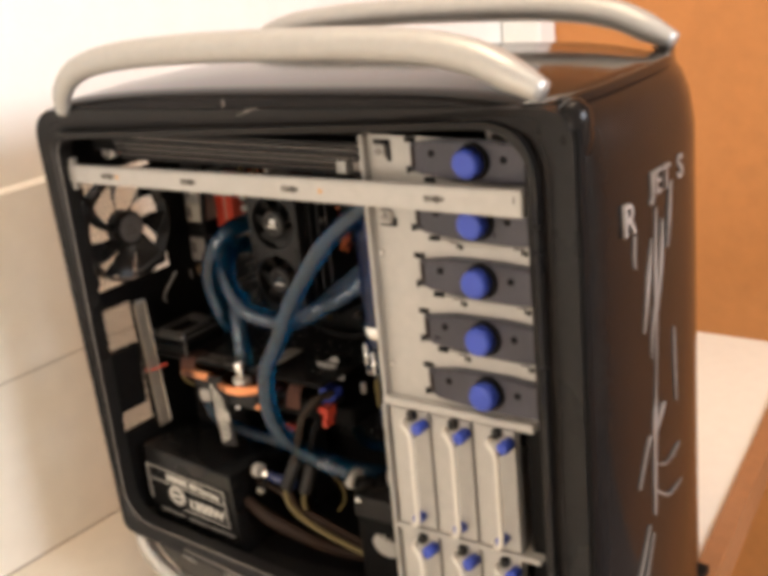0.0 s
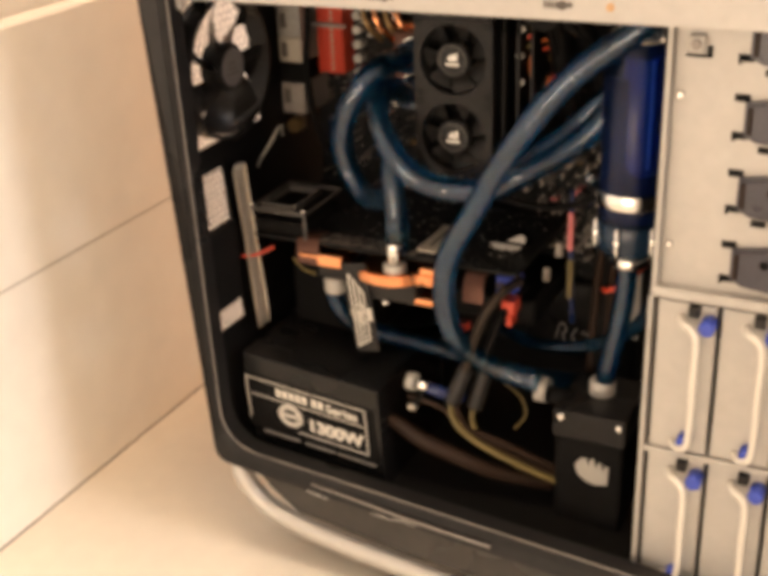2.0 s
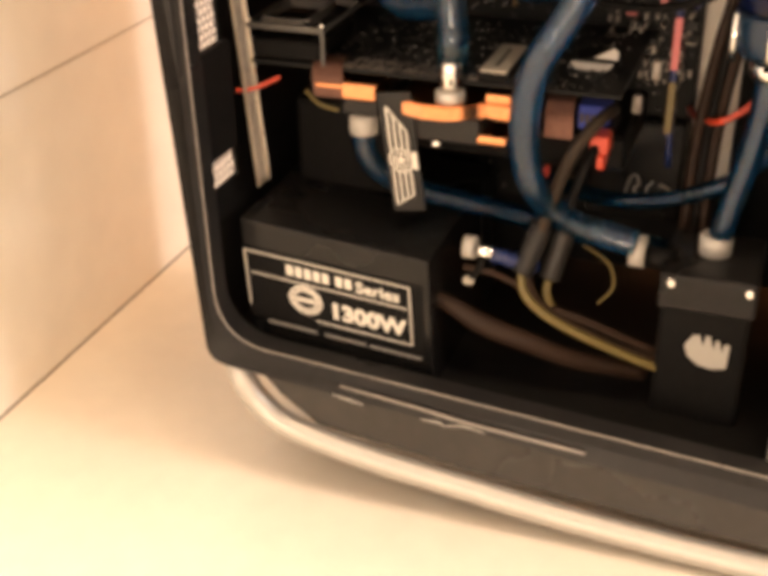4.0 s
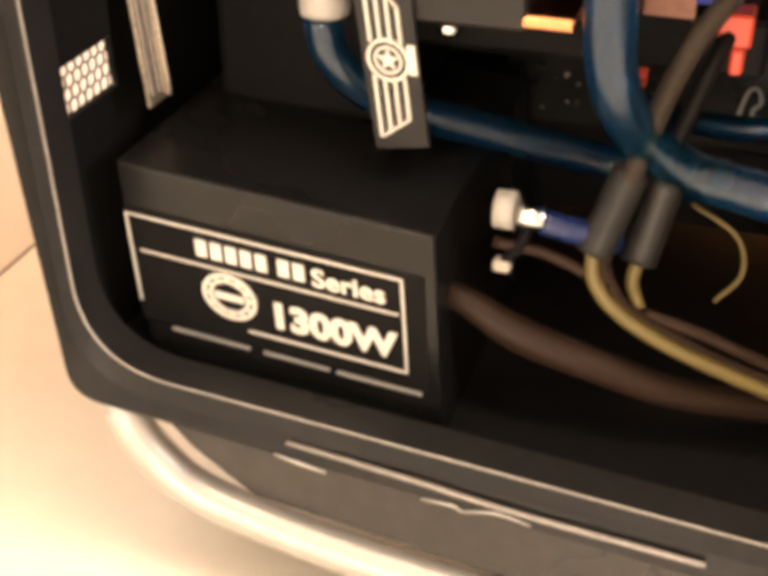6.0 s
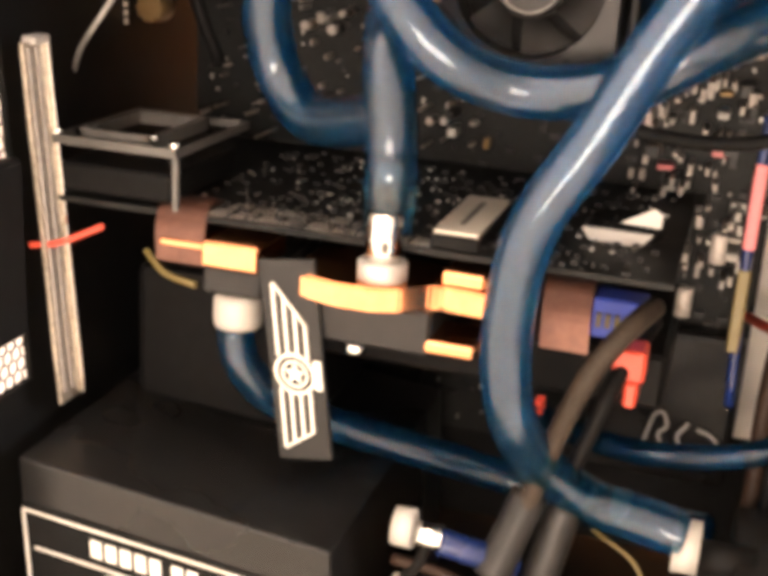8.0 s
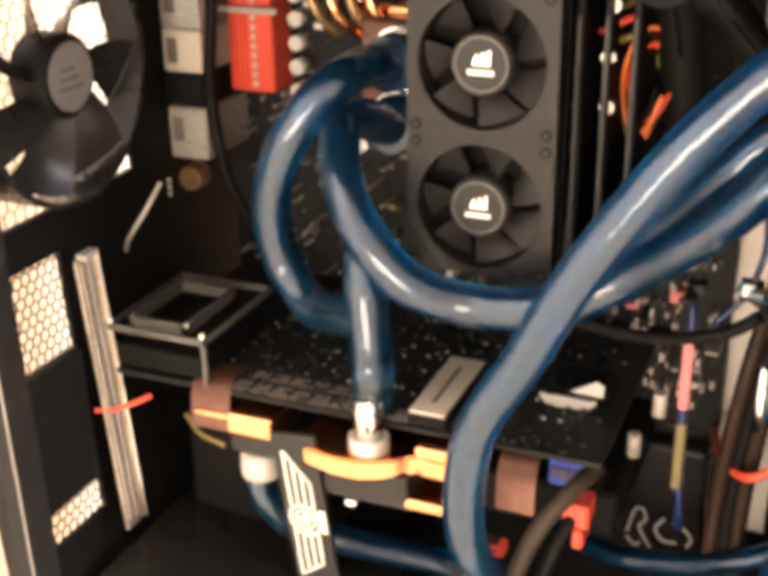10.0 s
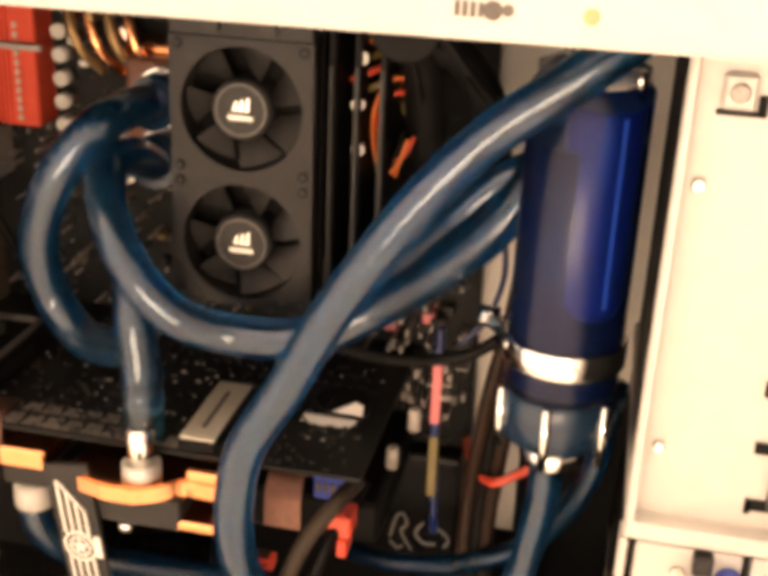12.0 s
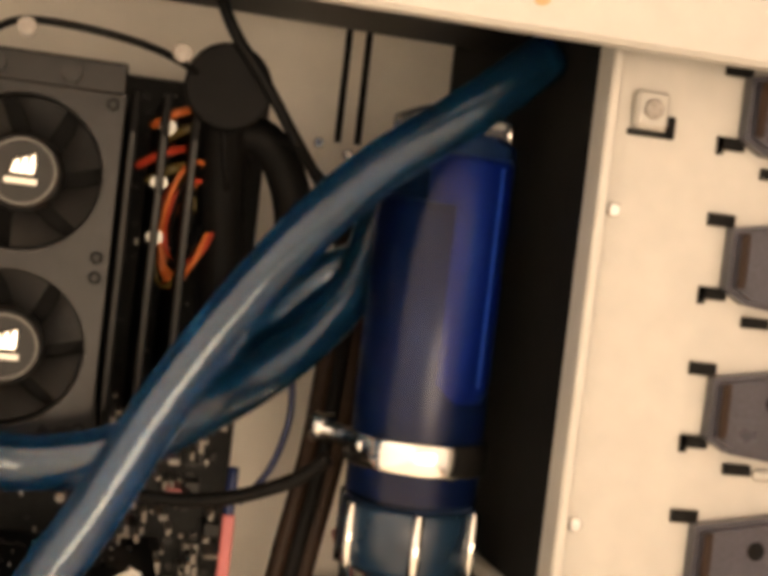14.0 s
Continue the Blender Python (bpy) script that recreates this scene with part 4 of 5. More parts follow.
for x, z in ((0.1985, 0.4525), (0.2475, 0.4515)):
    part("eyelet", lathe([(0.0030, -0.0015), (0.0030, 0.0015)], (x, 0.090, z), "y", 14), WORN, ram, "dull metal eyelet")

# ---- graphics card ----
gpu = thing("graphics_card", "black graphics card with a copper water block", "graphics card", (0.15, 0.12, 0.26))
part("circuit_board", box((0.032, 0.066, 0.2600), (0.262, 0.1995, 0.2620)), PCB, gpu)
bm = bmesh.new()
for k in range(420):
    x, y = 0.085 + 0.0034 * rnd.randrange(50), 0.068 + 0.0036 * rnd.randrange(33)
    w, d, h = rnd.uniform(0.0008, 0.003), rnd.uniform(0.0008, 0.0022), rnd.uniform(0.0006, 0.0020)
    box_into(bm, (x, y, 0.2618), (x + w, y + d, 0.262 + h))
tagged(part("chip_scatter", bm, GREY, gpu, "scatter of small dark chips"), kind="stuff")
bm = bmesh.new()
for k in range(110):
    x, y = 0.085 + 0.0034 * rnd.randrange(50), 0.088 + 0.0036 * rnd.randrange(27)
    s = rnd.uniform(0.0004, 0.0010)
    box_into(bm, (x, y, 0.2618), (x + s * 2, y + s, 0.2630))
tagged(part("solder_scatter", bm, SOLDER, gpu, "scatter of bright solder points"), kind="stuff")
# slanting tinned traces in two rows behind the near edge
bm = bmesh.new()
for row, (y0, depth, count) in enumerate(((0.0685, 0.0085, 46), (0.0800, 0.0070, 30))):
    for k in range(count):
        x = 0.0955 + 0.0019 * k + 0.004 * row
        turn = 0.0010 if k % 5 else -0.0016
        v = [bm.verts.new((x + o, y, z)) for z in (0.2618, 0.2628) for o, y in ((0, y0), (0.0006, y0), (0.0006 + turn, y0 + depth), (turn, y0 + depth))]
        for f in ((0, 1, 2, 3), (4, 5, 6, 7), (0, 1, 5, 4), (1, 2, 6, 5), (2, 3, 7, 6), (3, 0, 4, 7)):
            bm.faces.new([v[i] for i in f])
bmesh.ops.recalc_face_normals(bm, faces=bm.faces)
tagged(part("trace_scatter", bm, WORN, gpu, "rows of tinned traces"), kind="stuff")
# raised frame over the rear end
part("rear_block", box((0.039, 0.067, 0.264), (0.084, 0.126, 0.2745), 0.001), MATTE, gpu, "black block at the rear end")
bm = bmesh.new()
for lo, hi in (((0.0345, 0.0655), (0.0845, 0.0670)), ((0.0345, 0.128), (0.0845, 0.1295)), ((0.0345, 0.0655), (0.0358, 0.1295)), ((0.0832, 0.0655), (0.0845, 0.1295))):
    box_into(bm, (*lo, 0.2835), (*hi, 0.2865))
for lo, hi in (((0.041, 0.072), (0.072, 0.0745)), ((0.041, 0.115), (0.072, 0.1175)), ((0.041, 0.072), (0.0435, 0.1175)), ((0.0695, 0.072), (0.072, 0.1175))):
    box_into(bm, (*lo, 0.2835), (*hi, 0.2885))
box_into(bm, (0.0825, 0.066, 0.262), (0.0845, 0.068, 0.2835))
bmesh.ops.translate(bm, vec=(0.003, 0, -0.002), verts=bm.verts)
part("rear_frame", bm, FRAMEGREY, gpu, "grey raised frame")
for x, y in ((0.039, 0.067), (0.086, 0.067), (0.046, 0.074), (0.074, 0.074)):
    part("frame_screw", lathe([(0.0022, 0.0), (0.0016, 0.002)], (x, y, 0.2850), "z", 10), CHROME, gpu)
part("sticker", box((0.1815, 0.068, 0.2676), (0.1970, 0.120, 0.2688)), CREAM, gpu, "pale paper sticker")
part("sticker_line", box((0.1880, 0.077, 0.2688), (0.1900, 0.111, 0.2691)), INK, gpu)
part("sticker_chip", box((0.1805, 0.067, 0.262), (0.1980, 0.121, 0.2676), 0.001), MATTE, gpu)
# water block: copper plates at the near edge, black body below
bm = bmesh.new()
pl = [(0.133, 0.060), (0.138, 0.053), (0.152, 0.049), (0.165, 0.049), (0.174, 0.053), (0.182, 0.060), (0.186, 0.062), (0.203, 0.060), (0.203, 0.085), (0.133, 0.090)]
a = [bm.verts.new((x, y, 0.2365)) for x, y in pl]
b = [bm.verts.new((x, y, 0.2450)) for x, y in pl]
bm.faces.new(a[::-1]), bm.faces.new(b)
for k in range(len(pl)):
    bm.faces.new([a[k], a[(k + 1) % len(pl)], b[(k + 1) % len(pl)], b[k]])
bmesh.ops.recalc_face_normals(bm, faces=bm.faces)
bmesh.ops.bevel(bm, geom=list(bm.edges), offset=0.0008, segments=2, affect="EDGES")
part("copper_plate", bm, COPPER, gpu, "bright copper plate")
part("copper_plate", box((0.0990, 0.058, 0.2400), (0.1210, 0.085, 0.2495), 0.001), COPPER, gpu, "bright copper plate")
part("copper_plate", box((0.078, 0.066, 0.2440), (0.0960, 0.090, 0.2490), 0.001), COPPER, gpu, "bright copper plate")
def strap(x0, x1, lean, profile):
    """A flat bent band: a (y, z) profile drawn out along x."""
    bm = bmesh.new()
    line = spline([(0, y, z) for y, z in profile], 4)
    rows = []
    for i, q in enumerate(line):
        d = lean * i / (len(line) - 1)
        rows.append([bm.verts.new((x + d, q.y + o, q.z + o)) for x, o in ((x0, 0), (x1, 0), (x1, -0.0016), (x0, -0.0016))])
    for r0, r1 in zip(rows, rows[1:]):
        for k in range(4):
            bm.faces.new([r0[k], r0[(k + 1) % 4], r1[(k + 1) % 4], r1[k]])
    bm.faces.new(rows[0]), bm.faces.new(rows[-1][::-1])
    bmesh.ops.recalc_face_normals(bm, faces=bm.faces)
    part("copper_strap", bm, DULLCOPPER, gpu, "dull copper strap")


strap(0.0770, 0.0960, 0.0060, [(0.088, 0.2630), (0.072, 0.2650), (0.0635, 0.2590), (0.0605, 0.2475)])
strap(0.2200, 0.2360, 0.0020, [(0.085, 0.2560), (0.072, 0.2565), (0.0640, 0.2500), (0.0610, 0.2380)])
part("strap_edge", box((0.0825, 0.0590, 0.2455), (0.1020, 0.0615, 0.2480), 0.0005), COPPER, gpu, "bright copper edge")
part("copper_plate", box((0.186, 0.058, 0.2465), (0.2010, 0.080, 0.2515), 0.001), COPPER, gpu, "bright copper plate")
part("copper_plate", box((0.182, 0.056, 0.2225), (0.2000, 0.080, 0.2270), 0.001), COPPER, gpu, "bright copper plate")
part("block_body", box((0.132, 0.056, 0.2215), (0.184, 0.12, 0.2365), 0.001), GREY, gpu, "dark block body")
part("block_body", box((0.099, 0.060, 0.2300), (0.1215, 0.12, 0.2400), 0.001), GREY, gpu, "dark block body")
part("lower_card", box((0.060, 0.108, 0.200), (0.262, 0.199, 0.2215), 0.002), MATTE, gpu, "black second card")
part("cooler_shroud", box((0.052, 0.100, 0.168), (0.128, 0.199, 0.2280), 0.004, 2), MATTE, gpu, "black shroud")
part("screw", lathe([(0.0040, 0.0), (0.0032, 0.003)][::-1], (0.158, 0.058, 0.2185), "z", 12), CHROME, gpu, "bright screw")
fit = part("fitting", lathe([(0.0064, 0.0), (0.0064, 0.0205), (0.0060, 0.0225), (0.0048, 0.0240)], (0.1652, 0.0605, 0.2450), "z", 24), CHROME, gpu, "bright hose fitting")
part("collar", lathe([(0.0080, 0.0), (0.0086, 0.0006), (0.0086, 0.0062), (0.0080, 0.0068)], (0.1652, 0.0605, 0.2450), "z", 28), SILVER, fit, "pale metal collar")
part("keyhole", box((0.1662, 0.0536, 0.2560), (0.1684, 0.0552, 0.2595), 0.0004), INK, fit)
part("fitting_cap", lathe([(0.0088, 0.0), (0.0092, 0.02), (0.0080, 0.028)], (0.1655, 0.0680, 0.2660), "z", 20), HOSE, gpu)
part("under_fitting", lathe([(0.0085, 0.0), (0.0090, 0.002), (0.0090, 0.010), (0.007, 0.012)], (0.1105, 0.0660, 0.2175), "z", 20), WHITE, gpu, "white hose collar")
for ob in gpu.children:
    if ob.name.split(".")[0] in ("copper_plate", "strap_edge", "block_body", "screw", "fitting", "under_fitting"):
        settle(ob, lean(0.0015, 0.0, 0.0060))
# name plate with a winged emblem
bm = bmesh.new()
plate_into(bm, [(0.1245, 0.2535), (0.1352, 0.1808), (0.1544, 0.1836), (0.1447, 0.2562)], 0.0530, 0.0555)
wing = part("name_plate", bm, GREY, gpu, "dark plate with a silver winged emblem")
EX, EZ = 0.1397, 0.2142
for k in range(4):
    x = EX - 0.0062 + 0.0036 * k
    for s in (1, -1):
        part("wing_line", box((x, 0.0523, EZ + (s * 0.006 if s > 0 else -0.0285 + 0.0025 * k)), (x + 0.0011, 0.0531, EZ + (0.0320 - 0.0045 * k if s > 0 else -0.006))), PRINT, wing, "thin silver line")
for r0, r1 in ((0.0076, 0.0065), (0.0050, 0.0041)):
    bm = bmesh.new()
    ring_into(bm, [(EX + r0 * math.cos(2 * math.pi * k / 28), EZ + r0 * math.sin(2 * math.pi * k / 28)) for k in range(28)], [(EX + r1 * math.cos(2 * math.pi * k / 28), EZ + r1 * math.sin(2 * math.pi * k / 28)) for k in range(28)], 0.0522, 0.0531)
    part("emblem_ring", bm, PRINT, wing)
bm = bmesh.new()
plate_into(bm, [(EX + (0.0042 if k % 2 == 0 else 0.0017) * math.sin(math.pi * k / 5), EZ + (0.0042 if k % 2 == 0 else 0.0017) * math.cos(math.pi * k / 5)) for k in range(10)], 0.0522, 0.0531)
part("emblem_star", bm, PRINT, wing)
part("emblem_block", box((0.1468, 0.0523, EZ - 0.0045), (0.1497, 0.0531, EZ + 0.0060)), PRINT, wing)
# slot bracket
part("slot_bracket", box((0.0325, 0.0560, 0.186), (0.0340, 0.0695, 0.320), 0.0004), BRACKET, gpu, "worn steel slot bracket")
part("slot_bracket_fold", box((0.0310, 0.0695, 0.186), (0.0355, 0.0708, 0.322), 0.0003), CHROME, gpu)
part("bracket_tab", box((0.0310, 0.0600, 0.3190), (0.0365, 0.0700, 0.3220), 0.0006), SILVER, gpu, "bright bent bracket tab")
for y in (0.0585, 0.0635):
    part("bracket_rib", box((0.0338, y, 0.190), (0.0346, y + 0.0012, 0.318), 0.0002), WORN, gpu)
part("port", box((0.0270, 0.006, 0.2110), (0.0345, 0.0520, 0.2780), 0.0015), MATTE, gpu, "black port block")

for ob in gpu.children:
    if "bracket" in ob.name:
        settle(ob, lean(0.001, -0.003, -0.002, x_per_z=-0.085, at=(0.034, 0, 0.319)))

# ---- reservoir ----
tank = thing("reservoir", "blue cylindrical coolant reservoir in a bright clamp", "reservoir", (0.34, 0.085, 0.28))
RX, RY, RS = 0.3390, 0.080, 1.22
part("cylinder", lathe([(r * RS, h) for r, h in [(0.0180, 0), (0.0185, 0.002), (0.0185, 0.121), (0.0165, 0.124)]], (RX, RY, 0.312), "z", 36), TANK, tank, "clear blue cylinder")
part("coolant", lathe([(r * RS, h) for r, h in [(0.0150, 0), (0.0150, 0.098)]], (RX + 0.0005, RY, 0.314), "z", 28), NAVY, tank, "deep blue coolant")
part("float", lathe([(r * RS, h) for r, h in [(0.0080, 0), (0.0104, 0.006), (0.0104, 0.078), (0.0096, 0.080)]], (RX + 0.0062, RY - 0.0078, 0.348), "z", 20), DEEPBLUE, tank, "bright blue insert")
part("clamp", lathe([(r * RS, h) for r, h in [(0.0195, 0), (0.0200, 0.001), (0.0200, 0.010), (0.0195, 0.011)]], (RX, RY, 0.3240), "z", 36), CHROME, tank, "bright metal clamp")
part("clamp_screw", tube([(0.320, 0.070, 0.3305), (0.315, 0.082, 0.3315), (0.305, 0.091, 0.3330)], 0.0035, 10, 4), CHROME, tank, "bright clamp screw")
part("clamp_nut", lathe([(0.0048, -0.004), (0.0048, 0.004)], (0.3080, 0.0900, 0.3328), "x", 8), CHROME, tank)
part("end_cap", lathe([(r * RS, h) for r, h in [(0.0150, 0), (0.0188, 0.004), (0.0188, 0.022), (0.0178, 0.024)]], (RX, RY, 0.2880), "z", 36), TEAL, tank, "dark end cap")
for k in range(6):
    a = math.pi * k / 3 + 0.4
    part("cap_bolt", lathe([(0.0020, 0), (0.0020, 0.026)], (RX + 0.0238 * math.cos(a), RY + 0.0238 * math.sin(a), 0.286), "z", 10), CHROME, tank)
part("cap_nut", lathe([(r * RS, h) for r, h in [(0.0075, 0), (0.0110, 0.004), (0.0110, 0.012)]], (RX, RY, 0.2740), "z", 8), CHROME, tank, "bright hose nut")
part("top_cap", lathe([(r * RS, h) for r, h in [(0.0165, 0), (0.0165, 0.006), (0.010, 0.010)]], (RX, RY, 0.4350), "z", 30), ACRYL, tank)
for dx in (-0.012, 0.0165):
    part("cap_screw", lathe([(0.0022, 0), (0.0022, 0.008)], (RX + dx, RY - 0.010, 0.4340), "z", 10), CHROME, tank)

# ---- hoses ----


def hose(pts, r=0.0088, label="translucent blue coolant hose filled with coolant"):
    h = thing("coolant_hose", label, "hose", pts[0], "coolant hoses")
    part("wall", tube(pts, r, 18, 8), HOSE, h, "clear blue hose wall")
    part("coolant", tube(pts, r * 0.80, 14, 8), COOLANT, h, "dark blue coolant")
    return h


hose([(0.366, 0.072, 0.4655), (0.347, 0.062, 0.450), (0.331, 0.058, 0.437), (0.307, 0.056, 0.418), (0.286, 0.052, 0.395), (0.266, 0.049, 0.367), (0.249, 0.047, 0.339), (0.2345, 0.045, 0.310),
      (0.2195, 0.043, 0.283), (0.2145, 0.043, 0.258), (0.2140, 0.045, 0.236), (0.2170, 0.051, 0.214), (0.2255, 0.062, 0.194), (0.2420, 0.073, 0.178), (0.2640, 0.078, 0.171), (0.2765, 0.079, 0.168)], 0.0084)
hose([(0.142, 0.145, 0.392), (0.141, 0.125, 0.395), (0.138, 0.104, 0.394), (0.128, 0.094, 0.383), (0.116, 0.090, 0.362), (0.108, 0.094, 0.335), (0.112, 0.098, 0.310), (0.128, 0.092, 0.296), (0.150, 0.080, 0.300), (0.160, 0.074, 0.303)])
hose([(0.142, 0.145, 0.364), (0.141, 0.120, 0.374), (0.142, 0.095, 0.375), (0.150, 0.077, 0.362), (0.164, 0.066, 0.344), (0.182, 0.066, 0.326), (0.206, 0.074, 0.317), (0.237, 0.071, 0.322), (0.260, 0.074, 0.335), (0.281, 0.088, 0.346), (0.302, 0.098, 0.363), (0.318, 0.104, 0.384), (0.326, 0.11, 0.41)])
hose([(0.1655, 0.068, 0.282), (0.164, 0.070, 0.300), (0.160, 0.075, 0.322), (0.157, 0.085, 0.335)], 0.0090)
hose([(0.1105, 0.066, 0.222), (0.113, 0.068, 0.208), (0.122, 0.074, 0.194), (0.140, 0.086, 0.182), (0.166, 0.102, 0.170), (0.205, 0.116, 0.158), (0.240, 0.120, 0.150), (0.262, 0.132, 0.144), (0.285, 0.150, 0.134)], 0.0068)
hose([(0.3375, 0.083, 0.277), (0.337, 0.084, 0.255), (0.333, 0.086, 0.225), (0.327, 0.089, 0.195), (0.3235, 0.091, 0.176)], 0.0072)
hose([(0.362, 0.110, 0.300), (0.356, 0.115, 0.250), (0.335, 0.125, 0.205), (0.300, 0.132, 0.180), (0.262, 0.140, 0.168), (0.230, 0.158, 0.162), (0.205, 0.180, 0.160)], 0.0052)
hose([(0.330, 0.105, 0.395), (0.310, 0.115, 0.385), (0.290, 0.112, 0.366), (0.272, 0.098, 0.350), (0.258, 0.088, 0.338)], 0.0075)

# ---- pump ----
pump = thing("pump", "black coolant pump with a white toothed mark", "pump", (0.325, 0.08, 0.07))
part("body", box((0.2985, 0.056, 0.0700), (0.3500, 0.118, 0.1660), 0.003, 2), MATTE, pump)
part("head", box((0.2965, 0.0545, 0.1450), (0.3520, 0.119, 0.1680), 0.002, 2), BLACK, pump)
for x in (0.3035, 0.3470):
    screw_into_part((x, 0.0540, 0.1630), 0.0028, pump)
bm = bmesh.new()
plate_into(bm, [(0.3150, 0.1230), (0.3175, 0.1160), (0.3240, 0.1110), (0.3320, 0.1095), (0.3400, 0.1115), (0.3405, 0.1270), (0.3375, 0.1270), (0.3365, 0.1215), (0.3345, 0.1290), (0.3325, 0.1290), (0.3315, 0.1225), (0.3290, 0.1310), (0.3265, 0.1310), (0.3255, 0.1240), (0.3230, 0.1310), (0.3190, 0.1300)], 0.0548, 0.0562)
part("toothed_mark", bm, WHITE, pump, "white toothed mark")
part("inlet_collar", lathe([(0.0100, 0), (0.0100, 0.010), (0.0085, 0.012)], (0.3235, 0.091, 0.1680), "z", 20), STEEL, pump, "pale hose collar")
part("outlet_collar", lathe([(0.0098, -0.004), (0.0098, 0.005)], (0.2800, 0.079, 0.1680), "x", 20), WHITE, pump, "white hose collar")
part("outlet_pipe", lathe([(0.0065, 0.0), (0.0065, 0.020)], (0.2840, 0.079, 0.1650), "x", 16), MATTE, pump)

settle(pump, lean(-0.002, 0.002, -0.005))

# ---- drain valve ----
valve = thing("drain_valve", "bright drain valve with a white collar on a blue hose", "valve", (0.19, 0.05, 0.16))
part("collar", lathe([(0.0068, -0.004), (0.0070, 0.003)], (0.1845, 0.049, 0.1660), "x", 20), WHITE, valve, "white collar")
part("barrel", lathe([(0.0048, 0.0), (0.0042, 0.004), (0.0048, 0.010)], (0.1880, 0.049, 0.1645), "x", 16), CHROME, valve)
part("tail", tube([(0.197, 0.049, 0.1632), (0.208, 0.052, 0.160), (0.222, 0.060, 0.154)], 0.0048, 12, 6), NAVY, valve, "blue hose tail")
part("lever", box((0.1805, 0.046, 0.1415), (0.1870, 0.052, 0.1462), 0.001), CREAM, valve)
part("lever_stem", tube([(0.1925, 0.049, 0.162), (0.1900, 0.049, 0.153), (0.1850, 0.049, 0.1455)], 0.0022, 8, 3), MATTE, valve)

# ---- cables and connectors ----


def cable(pts, r, mat, label, name="cable"):
    return solid(name, tube(pts, r, 10, 6), mat, label, "cable", "cables")


cable([(0.290, 0.1990, 0.212), (0.298, 0.160, 0.221), (0.3105, 0.130, 0.2300), (0.3212, 0.128, 0.2361), (0.3316, 0.130, 0.2459), (0.341, 0.160, 0.258), (0.345, 0.211, 0.266)], 0.0022, RED, "red signal cable in front of the tray")
cable([(0.2560, 0.090, 0.2460), (0.2500, 0.070, 0.2440), (0.2400, 0.061, 0.2300), (0.231, 0.060, 0.205), (0.2245, 0.059, 0.180), (0.2205, 0.058, 0.168)], 0.0038, SLEEVE, "black sleeved power cable to the board")
cable([(0.256, 0.105, 0.236), (0.247, 0.076, 0.222), (0.240, 0.070, 0.200), (0.234, 0.070, 0.180), (0.232, 0.069, 0.168)], 0.0030, MATTE, "black sleeved power cable to the board")
for p0, p1 in (((0.2245, 0.063, 0.181), (0.2150, 0.052, 0.152)), ((0.2360, 0.070, 0.176), (0.2300, 0.062, 0.146))):
    cable([p0, tuple((a + b) / 2 for a, b in zip(p0, p1)), p1], 0.0068, GREY, "short grey sleeve round a cable")
cable([(0.2150, 0.052, 0.153), (0.2165, 0.050, 0.143), (0.2240, 0.048, 0.134), (0.2400, 0.048, 0.124), (0.265, 0.052, 0.112), (0.300, 0.062, 0.096), (0.335, 0.080, 0.082)], 0.0028, YELLOW, "yellow power wire beside the pump")
cable([(0.2180, 0.053, 0.152), (0.2215, 0.053, 0.141), (0.2300, 0.052, 0.131), (0.250, 0.054, 0.120), (0.280, 0.060, 0.106), (0.320, 0.074, 0.090)], 0.0026, BROWN, "brown sleeved power supply wire")
cable([(0.2300, 0.062, 0.147), (0.2290, 0.060, 0.138), (0.2330, 0.056, 0.130)], 0.0026, YELLOW, "yellow power wire beside the pump")
cable([(0.235, 0.055, 0.129), (0.255, 0.056, 0.124), (0.28, 0.062, 0.112), (0.31, 0.075, 0.096)], 0.0024, BROWN, "brown power wire beside the pump")
cable([(0.163, 0.047, 0.1290), (0.172, 0.045, 0.1280), (0.193, 0.045, 0.1175), (0.220, 0.049, 0.1075), (0.250, 0.057, 0.0960), (0.29, 0.075, 0.0840)], [0.0046, 0.0052, 0.0068, 0.0066, 0.0060, 0.0056], BROWN, "thick brown sleeved cable bundle")
cable([(0.180, 0.050, 0.152), (0.200, 0.050, 0.150), (0.222, 0.052, 0.140)], 0.0022, BROWN, "brown sleeved power supply wire")
cable([(0.245, 0.085, 0.160), (0.262, 0.080, 0.152), (0.266, 0.078, 0.138), (0.258, 0.076, 0.126)], 0.0009, YELLOW, "thin yellow wire near the board")
cable([(0.075, 0.066, 0.246), (0.085, 0.062, 0.240), (0.098, 0.060, 0.238)], 0.0013, YELLOW, "thin yellow wire near the board")
cable([(0.034, 0.055, 0.245), (0.045, 0.057, 0.247), (0.060, 0.062, 0.254)], 0.0012, RED, "thin red wire near the bracket")
cable([(0.215, 0.110, 0.308), (0.245, 0.105, 0.302), (0.275, 0.100, 0.303), (0.300, 0.095, 0.312), (0.312, 0.092, 0.322)], 0.0026, MATTE, "black cable looped under the hoses")
for k, (dx, mat) in enumerate(((0.0, BROWN), (0.006, MATTE), (0.011, BROWN))):
    cable([(0.322 + dx, 0.160, 0.405), (0.319 + dx, 0.145, 0.38), (0.314 + dx, 0.138, 0.32), (0.306 + dx, 0.136, 0.27), (0.300 + dx, 0.14, 0.21), (0.300 + dx, 0.13, 0.15)], 0.0036, mat, "dark sleeved cable hanging behind the reservoir")
